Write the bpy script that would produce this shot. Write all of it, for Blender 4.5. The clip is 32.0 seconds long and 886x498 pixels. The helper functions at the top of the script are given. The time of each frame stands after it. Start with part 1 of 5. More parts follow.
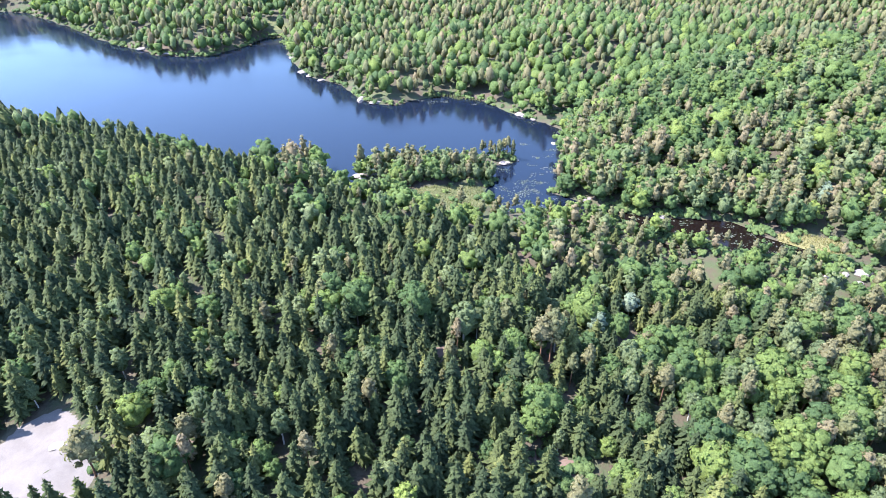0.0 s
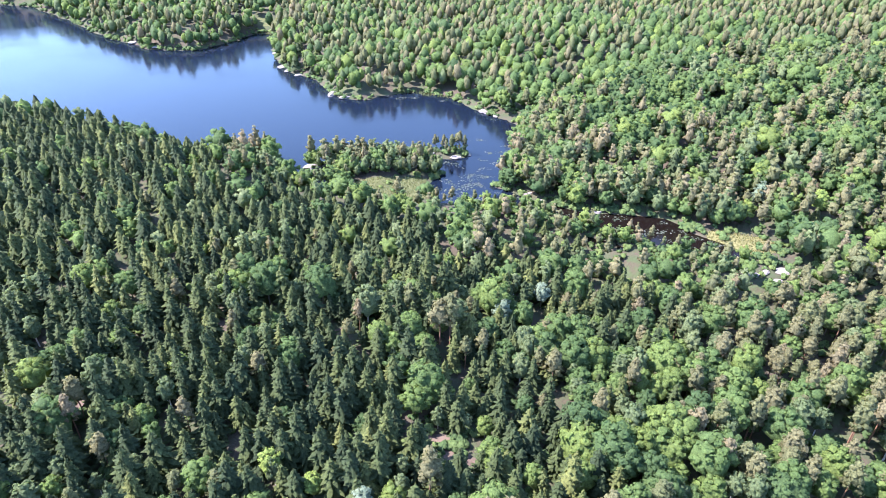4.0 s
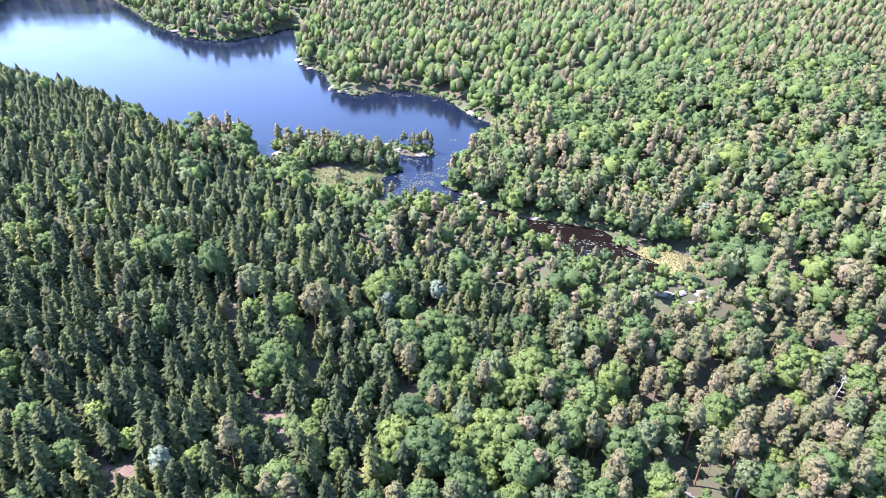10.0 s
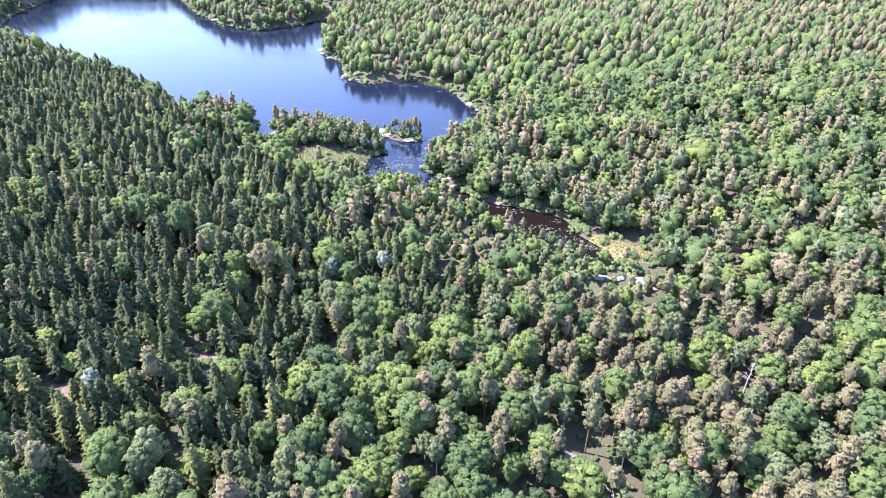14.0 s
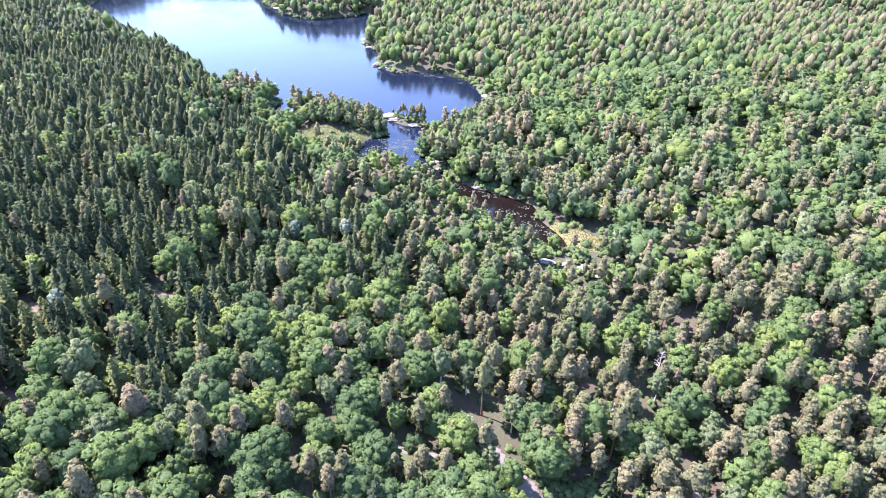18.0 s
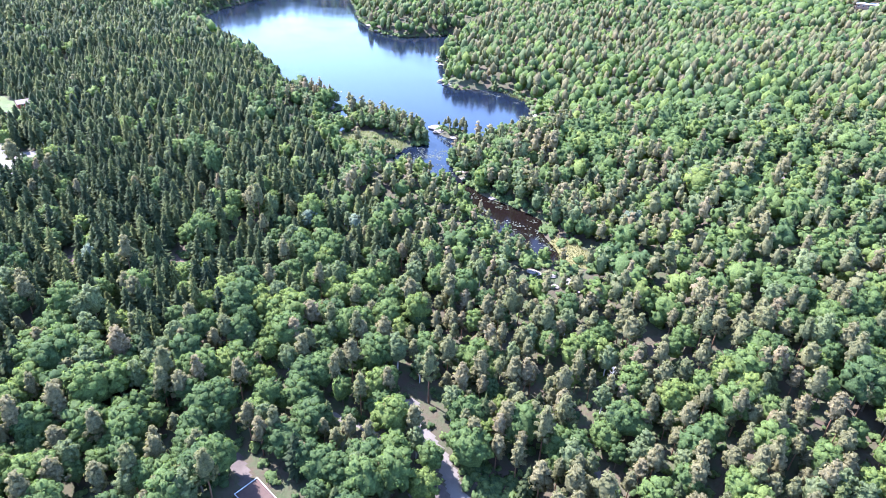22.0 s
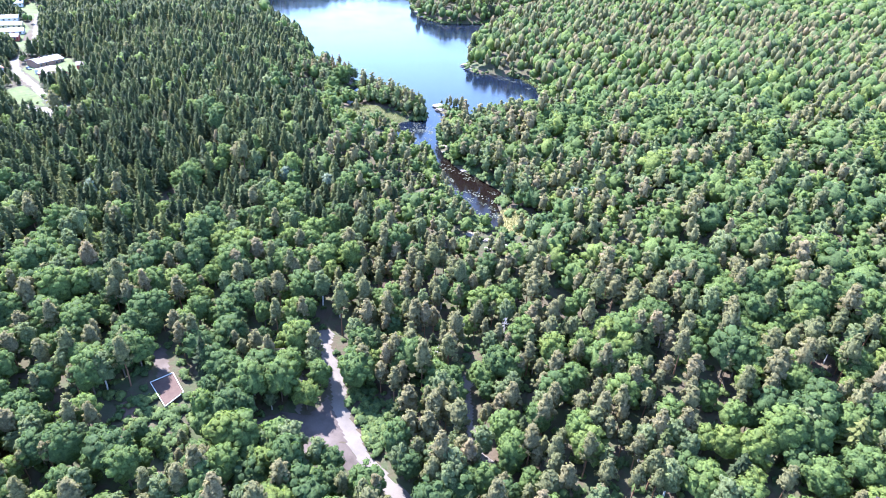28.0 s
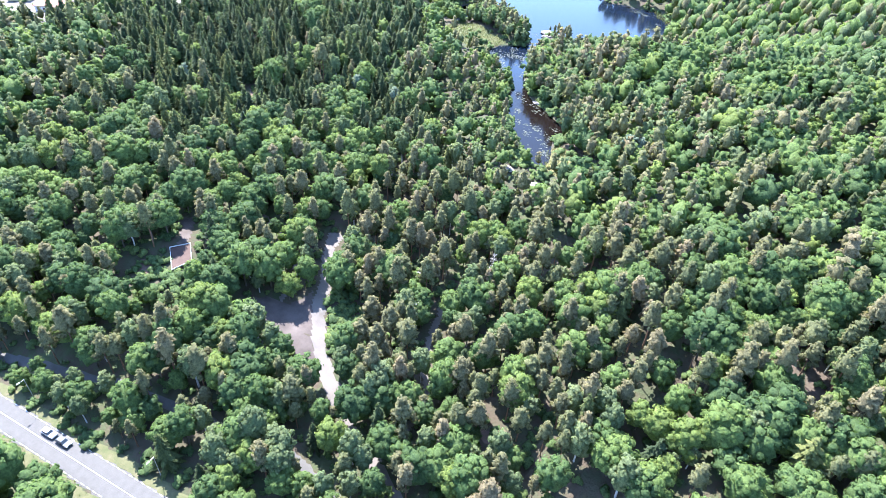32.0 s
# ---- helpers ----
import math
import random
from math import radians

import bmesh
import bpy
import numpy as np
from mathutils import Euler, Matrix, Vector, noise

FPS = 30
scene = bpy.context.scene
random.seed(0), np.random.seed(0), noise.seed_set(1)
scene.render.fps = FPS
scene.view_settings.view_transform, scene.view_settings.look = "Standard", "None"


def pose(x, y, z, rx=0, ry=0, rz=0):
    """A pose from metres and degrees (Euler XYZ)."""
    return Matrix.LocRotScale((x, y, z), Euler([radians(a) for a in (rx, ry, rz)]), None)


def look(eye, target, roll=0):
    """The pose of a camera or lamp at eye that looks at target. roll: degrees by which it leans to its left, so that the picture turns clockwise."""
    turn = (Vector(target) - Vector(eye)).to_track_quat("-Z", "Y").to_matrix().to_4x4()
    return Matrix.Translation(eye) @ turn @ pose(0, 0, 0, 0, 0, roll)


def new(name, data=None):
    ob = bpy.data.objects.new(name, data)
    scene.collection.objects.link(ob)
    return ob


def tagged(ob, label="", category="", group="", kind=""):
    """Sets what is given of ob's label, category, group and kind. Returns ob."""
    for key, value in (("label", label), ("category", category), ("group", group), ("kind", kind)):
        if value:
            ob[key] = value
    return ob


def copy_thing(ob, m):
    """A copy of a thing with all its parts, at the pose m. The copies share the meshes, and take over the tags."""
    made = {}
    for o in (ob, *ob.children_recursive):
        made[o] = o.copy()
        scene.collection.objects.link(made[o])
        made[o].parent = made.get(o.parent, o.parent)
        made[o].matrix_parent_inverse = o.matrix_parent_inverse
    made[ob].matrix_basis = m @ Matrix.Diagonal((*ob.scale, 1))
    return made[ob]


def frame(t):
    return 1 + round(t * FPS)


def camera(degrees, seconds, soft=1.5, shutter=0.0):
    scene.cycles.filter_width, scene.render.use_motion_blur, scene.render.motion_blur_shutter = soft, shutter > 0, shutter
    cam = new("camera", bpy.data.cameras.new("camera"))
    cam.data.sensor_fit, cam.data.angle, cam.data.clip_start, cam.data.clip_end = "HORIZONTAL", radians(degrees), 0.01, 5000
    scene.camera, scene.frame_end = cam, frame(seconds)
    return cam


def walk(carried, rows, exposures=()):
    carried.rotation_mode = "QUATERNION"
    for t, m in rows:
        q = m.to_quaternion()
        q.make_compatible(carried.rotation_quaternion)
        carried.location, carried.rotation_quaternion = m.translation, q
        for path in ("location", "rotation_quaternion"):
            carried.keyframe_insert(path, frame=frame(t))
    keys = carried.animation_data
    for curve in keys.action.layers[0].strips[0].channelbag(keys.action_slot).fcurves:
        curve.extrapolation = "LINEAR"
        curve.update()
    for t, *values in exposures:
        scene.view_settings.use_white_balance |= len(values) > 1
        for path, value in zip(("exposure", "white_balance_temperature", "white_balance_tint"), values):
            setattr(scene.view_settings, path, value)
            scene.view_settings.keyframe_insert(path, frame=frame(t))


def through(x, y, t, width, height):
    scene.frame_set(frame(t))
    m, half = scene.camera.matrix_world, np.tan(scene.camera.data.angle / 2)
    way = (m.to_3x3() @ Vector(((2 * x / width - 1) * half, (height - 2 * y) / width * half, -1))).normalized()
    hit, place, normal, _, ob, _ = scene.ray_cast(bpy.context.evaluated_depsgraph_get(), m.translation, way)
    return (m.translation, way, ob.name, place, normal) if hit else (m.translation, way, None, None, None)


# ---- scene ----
cam = camera(70.7, 32.0, soft=0.8)
PATH = [
    (0, (-0.016, 0.056, 119.971), (-0.001, 1.743, 118.897), 0.5),
    (0.5, (3.82, -2.26, 119.856), (3.827, -0.573, 118.782), 0.5),
    (1, (7.907, -3.95, 119.809), (7.905, -2.263, 118.735), 0.7),
    (1.5, (12.307, -5.24, 119.671), (12.296, -3.553, 118.599), 0.8),
    (2, (16.658, -6.173, 119.571), (16.636, -4.485, 118.499), 0.9),
    (2.5, (20.794, -6.798, 119.548), (20.762, -5.11, 118.476), 0.9),
    (3, (24.772, -7.055, 119.496), (24.734, -5.366, 118.426), 0.9),
    (3.5, (29.049, -7.121, 119.454), (29.006, -5.431, 118.385), 0.8),
    (5.5, (49.16, -6.339, 119.455), (49.025, -4.654, 118.386), 0.8),
    (6, (54.519, -5.809, 119.42), (54.361, -4.126, 118.351), 0.8),
    (6.5, (59.67, -5.256, 119.372), (59.49, -3.575, 118.304), 1.0),
    (7, (64.518, -4.668, 119.328), (64.304, -2.99, 118.26), 1.0),
    (7.5, (69.18, -4.044, 119.278), (68.932, -2.371, 118.211), 1.1),
    (8, (73.869, -3.565, 119.206), (73.605, -1.894, 118.139), 1.1),
    (8.5, (78.628, -3.368, 119.11), (78.351, -1.699, 118.044), 1.0),
    (9, (83.38, -3.492, 119.023), (83.092, -1.824, 117.958), 1.1),
    (9.5, (87.682, -3.813, 118.968), (87.386, -2.145, 117.904), 1.1),
    (10, (91.688, -4.313, 118.898), (91.373, -2.647, 117.837), 1.2),
    (10.5, (95.677, -5.007, 118.783), (95.339, -3.344, 117.725), 1.2),
    (11, (99.785, -6.057, 118.705), (99.409, -4.403, 117.646), 1.2),
    (11.5, (104.355, -7.249, 118.621), (103.96, -5.599, 117.561), 1.3),
    (12, (109.078, -8.358, 118.516), (108.673, -6.711, 117.456), 1.3),
    (12.5, (114.098, -9.14, 118.412), (113.68, -7.498, 117.35), 1.3),
    (13, (119.531, -9.457, 118.376), (119.102, -7.817, 117.314), 1.5),
    (13.5, (125.165, -9.712, 118.297), (124.714, -8.078, 117.237), 1.5),
    (15.5, (147.496, -10.666, 118.131), (146.879, -9.086, 117.07), 1.5),
    (16, (153.264, -10.568, 118.057), (152.632, -8.995, 116.997), 1.6),
    (16.5, (159.352, -10.315, 118.009), (158.71, -8.747, 116.948), 1.6),
    (17, (165.462, -9.792, 117.895), (164.816, -8.224, 116.834), 1.6),
    (17.5, (171.21, -9.158, 117.767), (170.528, -7.605, 116.707), 1.8),
    (18, (176.858, -8.433, 117.685), (176.132, -6.901, 116.624), 1.9),
    (18.5, (182.378, -7.8, 117.678), (181.537, -6.33, 116.613), 1.9),
    (19, (187.808, -7.13, 117.587), (186.859, -5.728, 116.522), 2.0),
    (19.5, (193.358, -6.097, 117.532), (192.375, -4.719, 116.466), 2.1),
    (20, (198.626, -4.965, 117.565), (197.633, -3.595, 116.499), 2.2),
    (20.5, (203.494, -3.727, 117.64), (202.495, -2.362, 116.574), 2.3),
    (21, (208.031, -2.602, 117.593), (207.031, -1.238, 116.525), 2.3),
    (21.5, (212.614, -1.283, 117.571), (211.615, 0.084, 116.505), 2.4),
    (22, (216.973, 0.182, 117.918), (215.949, 1.575, 116.911), 2.4),
    (22.5, (221.16, 1.43, 117.903), (220.112, 2.849, 116.961), 2.4),
    (23, (225.398, 2.822, 117.923), (224.344, 4.238, 116.981), 2.4),
    (23.5, (229.845, 3.77, 118.013), (228.785, 5.18, 117.07), 2.5),
    (24, (234.168, 3.519, 118.082), (233.102, 4.925, 117.139), 2.4),
    (24.5, (238.423, 2.373, 118.153), (237.342, 3.766, 117.209), 2.4),
    (25, (242.806, 1.3, 118.168), (241.698, 2.671, 117.223), 2.5),
    (25.5, (247.123, 1.183, 118.213), (245.991, 2.534, 117.267), 2.6),
    (27.5, (265.895, 11.343, 118.367), (264.665, 12.603, 117.418), 2.9),
    (28, (270.474, 15.605, 118.533), (269.267, 16.823, 117.503), 2.9),
    (28.5, (274.756, 19.681, 118.534), (273.579, 20.836, 117.402), 3.2),
    (29, (278.714, 23.521, 118.794), (277.546, 24.588, 117.569), 3.3),
    (29.5, (282.463, 27.795, 119.036), (281.234, 28.784, 117.807), 3.4),
    (30, (286.257, 32.817, 119.185), (285.008, 33.781, 117.956), 3.3),
    (30.5, (289.82, 38.386, 119.418), (288.549, 39.32, 118.188), 3.3),
    (31, (293.458, 44.488, 119.574), (292.15, 45.365, 118.342), 3.3),
    (31.5, (297.138, 50.687, 119.813), (295.809, 51.529, 118.578), 3.4),
    (32, (300.492, 56.695, 120.073), (299.102, 57.426, 118.835), 3.3),
]
EXPOSURES = [(0, 2.66, 5850, 16), (9, 2.79, 5870, 27), (17, 2.90, 5900, 34), (20, 2.90, 5750, 25), (24, 2.90, 5580, 21), (28, 2.95, 5680, 18), (32, 2.99, 5780, 12)]
walk(cam, [(t, look(eye, target, roll)) for t, eye, target, roll in PATH], EXPOSURES)

# ---- light ----
SUN_AZ, SUN_EL = 179.0, 52.0   # degrees from +x, and over the horizon
world = bpy.data.worlds.new("world")
scene.world = world
world.use_nodes = True
_wt = world.node_tree
_sky = _wt.nodes.new("ShaderNodeTexSky")
_sky.sky_type = 'NISHITA'
_sky.sun_disc = False
_sky.sun_elevation = radians(SUN_EL)
_sky.sun_rotation = radians(-90.0)
_sky.altitude = 300.0
_sky.air_density, _sky.dust_density, _sky.ozone_density = 1.0, 0.4, 3.0
_wt.links.new(_sky.outputs["Color"], _wt.nodes["Background"].inputs["Color"])
_wt.nodes["Background"].inputs["Strength"].default_value = 0.15
_sun = bpy.data.lights.new("sun", 'SUN')
_sun.energy, _sun.angle, _sun.color = 3.7, radians(0.53), (1.0, 0.96, 0.89)
sun = new("sun", _sun)
_sd = Vector((math.cos(radians(SUN_AZ)) * math.cos(radians(SUN_EL)), math.sin(radians(SUN_AZ)) * math.cos(radians(SUN_EL)), math.sin(radians(SUN_EL))))
sun.matrix_world = look((0, 0, 300), Vector((0, 0, 300)) - _sd)

# ---- materials ----


class Mat:
    """A node material with a few short-hands."""

    def __init__(self, name, rough=0.8, metal=0.0, spec=0.3):
        self.m = bpy.data.materials.new(name)
        self.m.use_nodes = True
        self.t = self.m.node_tree
        self.b = self.t.nodes["Principled BSDF"]
        self.out = self.t.nodes["Material Output"]
        self.b.inputs["Roughness"].default_value = rough
        self.b.inputs["Metallic"].default_value = metal
        self.b.inputs["Specular IOR Level"].default_value = spec

    def node(self, kind, **kw):
        n = self.t.nodes.new(kind)
        for k, v in kw.items():
            n.inputs[k.replace("_", " ")].default_value = v
        return n

    def link(self, a, b):
        self.t.links.new(a, b)

    def coords(self, world_space=True):
        if world_space:
            return self.t.nodes.new("ShaderNodeNewGeometry").outputs["Position"]
        return self.t.nodes.new("ShaderNodeTexCoord").outputs["Object"]

    def noise(self, scale, detail=3.0, rough=0.55, world_space=True):
        n = self.node("ShaderNodeTexNoise", Scale=scale, Detail=detail, Roughness=rough)
        self.link(self.coords(world_space), n.inputs["Vector"])
        return n.outputs["Fac"]

    def ramp(self, fac, stops):
        r = self.t.nodes.new("ShaderNodeValToRGB")
        e = r.color_ramp.elements
        while len(e) < len(stops):
            e.new(0.5)
        for i, (p, c) in enumerate(stops):
            e[i].position = p
            e[i].color = (*c, 1)
        self.link(fac, r.inputs["Fac"])
        return r.outputs["Color"]

    def mix(self, fac, a, b, mode='MIX'):
        n = self.t.nodes.new("ShaderNodeMix")
        n.data_type, n.blend_type = 'RGBA', mode
        for sock, v in ((n.inputs[0], fac), (n.inputs[6], a), (n.inputs[7], b)):
            if hasattr(v, "links"):
                self.link(v, sock)
            elif isinstance(v, tuple):
                sock.default_value = (*v, 1)
            else:
                sock.default_value = v
        return n.outputs[2]

    def bump(self, fac, strength, distance):
        n = self.node("ShaderNodeBump", Strength=strength, Distance=distance)
        self.link(fac, n.inputs["Height"])
        self.link(n.outputs["Normal"], self.b.inputs["Normal"])

    def colour(self, sock):
        if isinstance(sock, tuple):
            self.b.inputs["Base Color"].default_value = (*sock, 1)
        else:
            self.link(sock, self.b.inputs["Base Color"])
        return self


def leaf_material(name, stops, through=0.2, fine=3.2):
    """Foliage: each tree has its own hue from the ramp; single leaves show as mottling and relief, a waxy sheen mirrors
    the sky, and some light passes through. The mottling also paints in small highlights and shadows of the leaf clumps.
    """
    a = Mat(name, 0.7, 0.0, 0.12)
    info = a.t.nodes.new("ShaderNodeObjectInfo")
    tint = a.t.nodes.new("ShaderNodeAttribute")
    tint.attribute_name = "tint"
    add = a.t.nodes.new("ShaderNodeMath")
    add.operation = 'ADD'
    a.link(info.outputs["Random"], add.inputs[0])
    a.link(tint.outputs["Fac"], add.inputs[1])
    fr = a.t.nodes.new("ShaderNodeMath")
    fr.operation = 'FRACT'
    a.link(add.outputs[0], fr.inputs[0])
    hue = a.ramp(fr.outputs[0], stops)
    # leaf tone, with clump highlights and bluish shadows painted into the same noise
    mott = a.ramp(a.noise(fine * 0.40, 5.0, 0.82), [(0.37, (0.56, 0.59, 0.62)), (0.63, (1.40, 1.38, 1.32))])
    geo = a.t.nodes.new("ShaderNodeNewGeometry")
    isl = a.ramp(geo.outputs["Random Per Island"], [(0.0, (0.82, 0.84, 0.86)), (1.0, (1.16, 1.15, 1.10))])
    col = a.mix(1.0, a.mix(1.0, hue, mott, 'MULTIPLY'), isl, 'MULTIPLY')
    a.colour(col)
    tr = a.t.nodes.new("ShaderNodeBsdfTranslucent")
    a.link(a.mix(1.0, col, (1.1, 1.2, 0.8), 'MULTIPLY'), tr.inputs["Color"])
    bp = a.node("ShaderNodeBump", Strength=0.75, Distance=0.5)
    a.link(a.noise(fine * 0.33, 4.0, 0.68), bp.inputs["Height"])
    a.link(bp.outputs["Normal"], a.b.inputs["Normal"])
    m1 = a.t.nodes.new("ShaderNodeMixShader")
    m1.inputs[0].default_value = through
    a.link(a.b.outputs[0], m1.inputs[1])
    a.link(tr.outputs[0], m1.inputs[2])
    a.link(m1.outputs[0], a.out.inputs["Surface"])
    return a.m


LEAF = {
    "spruce": leaf_material("spruce_needles", [(0.0, (0.034, 0.047, 0.022)), (0.5, (0.052, 0.066, 0.026)), (0.85, (0.078, 0.090, 0.031)), (1.0, (0.114, 0.120, 0.040))], 0.28, 3.6),
    "pine": leaf_material("pine_needles", [(0.0, (0.134, 0.142, 0.068)), (0.4, (0.182, 0.158, 0.086)), (0.75, (0.150, 0.154, 0.072)), (1.0, (0.220, 0.172, 0.106))], 0.48, 4.4),
    "broadleaf": leaf_material("broad_leaves", [(0.0, (0.070, 0.108, 0.044)), (0.35, (0.096, 0.140, 0.050)), (0.8, (0.126, 0.172, 0.054)), (1.0, (0.160, 0.196, 0.054))], 0.5, 3.4),
    "birch": leaf_material("birch_leaves", [(0.0, (0.120, 0.150, 0.072)), (0.6, (0.146, 0.174, 0.082)), (1.0, (0.174, 0.198, 0.096))], 0.5, 4.0),
}


def bark_material(name, low, high):
    a = Mat(name, 0.9)
    a.colour(a.ramp(a.noise(6.0, 4.0, 0.7), [(0.3, low), (0.7, high)]))
    a.bump(a.noise(18.0, 3.0), 0.6, 0.02)
    return a.m


BARK = {
    "spruce": bark_material("spruce_bark", (0.05, 0.035, 0.028), (0.12, 0.085, 0.065)),
    "pine": bark_material("pine_bark", (0.10, 0.055, 0.035), (0.26, 0.14, 0.08)),
    "broadleaf": bark_material("oak_bark", (0.06, 0.05, 0.04), (0.16, 0.13, 0.10)),
    "birch": bark_material("birch_bark", (0.25, 0.23, 0.21), (0.62, 0.60, 0.56)),
}

# ---- the lie of the land ----
NORTH_SHORE = [(-470, 590), (-356, 564), (-300, 520), (-240, 466), (-190, 434), (-160, 432), (-140, 460), (-131, 486), (-118, 486), (-105, 440), (-91, 406),
               (-76, 385), (-60, 374), (-50, 356), (-37, 339), (-24, 338), (-10, 350), (8, 356), (24, 346), (41, 325), (50, 316), (64, 303), (58, 277),
               (52, 250), (49, 233), (58, 222), (72, 216), (88, 211), (103, 211), (113, 207), (122, 198), (129, 193), (135, 186)]
SOUTH_SHORE = [(131, 180), (122, 183), (107, 187), (82, 201), (60, 213), (39, 217), (24, 217), (19, 229), (20, 237), (26, 243), (21, 251), (2, 254),
               (-20, 252), (-35, 250), (-36, 243), (-26, 237), (-19, 229), (-33, 226), (-45, 236), (-49, 248), (-49, 257), (-60, 258), (-80, 250),
               (-100, 255), (-133, 275), (-190, 300), (-270, 322), (-330, 340), (-372, 400), (-400, 470), (-440, 540)]
LAKE = np.array(NORTH_SHORE + SOUTH_SHORE, float)
ISLET = np.array([(10, 266), (14, 262), (22, 260), (31, 260), (37, 265), (33, 270), (22, 272), (13, 270)], float)

WEST_SPOTS = [(-150, 240, 5), (-128, 184, 13), (-87, 169, 12), (-40, 154, 7), (-118, 214, 10), (-100, 144, 4), (-93, 108, 3), (-80, 90, 3), (-60, 117, 6),
              (-20, 135, 4), (10, 158, 2), (-2, 86, 1), (13, 73, -4), (-22, 63, 1), (37, 38, -4), (-147, 156, 6), (-207, 146, 3), (-205, 112, 3),
              (-320, 130, 4), (-420, 250, 16), (-560, 420, 30), (-250, 230, 12), (-700, 100, 20), (-60, 20, 2)]
VALLEY_SPOTS = [(58, 137, -4), (99, 137, -6), (82, 118, -10), (53, 85, -4), (82, 44, -9), (105, 32, -12), (135, 51, -5), (118, 75, -6), (141, 98, -16), (164, 84, -18),
                (145, 17, -18), (180, 18, -18), (202, 46, -18), (218, 75, -18), (205, 105, -18), (171, 125, -15), (144, 174, 1.5), (140, 150, -6), (210, 133, -9),
                (236, 150, -2), (252, 140, -10), (258, 122, -19), (230, 10, -18), (300, 60, -18)]
EAST_SPOTS = [(205, 172, 1), (263, 178, 3), (241, 190, 4), (218, 210, 11), (168, 207, 2), (179, 249, 11), (193, 259, 13), (115, 295, 8), (66, 330, 5), (158, 328, 16),
              (200, 341, 18), (113, 422, 22), (29, 442, 9), (168, 485, 20), (330, 250, 22), (400, 420, 34), (250, 700, 44), (0, 640, 18), (-120, 560, 12),
              (-250, 640, 16), (-500, 760, 40), (0, 950, 52), (420, 900, 60), (330, 120, 6)]
SPOTS = np.array(WEST_SPOTS + VALLEY_SPOTS + EAST_SPOTS, float)


def edge_distance(poly, x, y):
    """Distance to a closed outline, minus inside it; x and y are arrays."""
    d2 = np.full(x.shape, 1e18)
    inside = np.zeros(x.shape, bool)
    for (ax, ay), (bx, by) in zip(poly, np.roll(poly, -1, 0)):
        ex, ey = bx - ax, by - ay
        u = np.clip(((x - ax) * ex + (y - ay) * ey) / (ex * ex + ey * ey), 0, 1)
        d2 = np.minimum(d2, (x - ax - u * ex) ** 2 + (y - ay - u * ey) ** 2)
        if ay != by:
            inside ^= ((ay > y) != (by > y)) & (x < ex * (y - ay) / ey + ax)
    return np.where(inside, -1, 1) * np.sqrt(d2)


def wob(x, y, wave, seed):
    """A cheap smooth wobble of -1 to 1."""
    r = np.random.RandomState(seed)
    s = np.zeros(np.shape(x))
    for k in range(5):
        a, p, w = r.uniform(0, 6.28), r.uniform(0, 6.28), wave * (0.55 + 0.3 * k)
        s = s + np.sin((np.cos(a) * x + np.sin(a) * y) * 6.28 / w + p)
    return s / 3.2


def water_distance(x, y):
    d = edge_distance(LAKE, x, y)
    d = np.maximum(d, -edge_distance(ISLET, x, y))
    return d + 1.6 * wob(x, y, 17, 5)


def ground_z(x, y):
    x, y = np.asarray(x, float), np.asarray(y, float)
    num, den = np.zeros(x.shape), np.full(x.shape, 1e-12)
    for sx, sy, sz in SPOTS:
        d2 = (x - sx) ** 2 + (y - sy) ** 2
        w = np.exp(-d2 / (2 * 26.0 ** 2)) + 0.02 / (1 + d2 / 60.0 ** 2) ** 2
        num += w * sz
        den += w
    z = num / den + 0.8 * wob(x, y, 34, 2) + 0.25 * wob(x, y, 11, 3)
    # the main road runs on a level bed
    off = np.abs((x - 181.8) * 0.594 - (y - 16.6) * 0.804)
    bed = np.clip((off - 10) / 14, 0, 1)
    bed = np.where(x > 40, bed * bed * (3 - 2 * bed), 1)
    z = -18.0 * (1 - bed) + z * bed
    d = water_distance(x, y)
    k = np.clip(d / 24.0, 0, 1)
    k = k * k * (3 - 2 * k)
    bank = np.clip(0.3 * d, -3.0, 1.5)
    return bank * (1 - k) + z * k


def sheet(name, xs, ys, z, mat, keep=None):
    """A grid over xs, ys with heights z; keep picks faces."""
    nx, ny = len(xs), len(ys)
    gx, gy = np.meshgrid(xs, ys)
    co = np.stack([gx, gy, z], -1).reshape(-1, 3)
    i = (np.arange(ny - 1)[:, None] * nx + np.arange(nx - 1)[None]).reshape(-1)
    f = np.stack([i, i + 1, i + nx + 1, i + nx], -1)
    if keep is not None:
        f = f[keep.reshape(-1)]
        used = np.unique(f)
        back = np.zeros(len(co), int)
        back[used] = np.arange(len(used))
        co, f = co[used], back[f]
    me = mesh_of(name, co, f, mat)
    me.shade_smooth()
    return new(name, me)


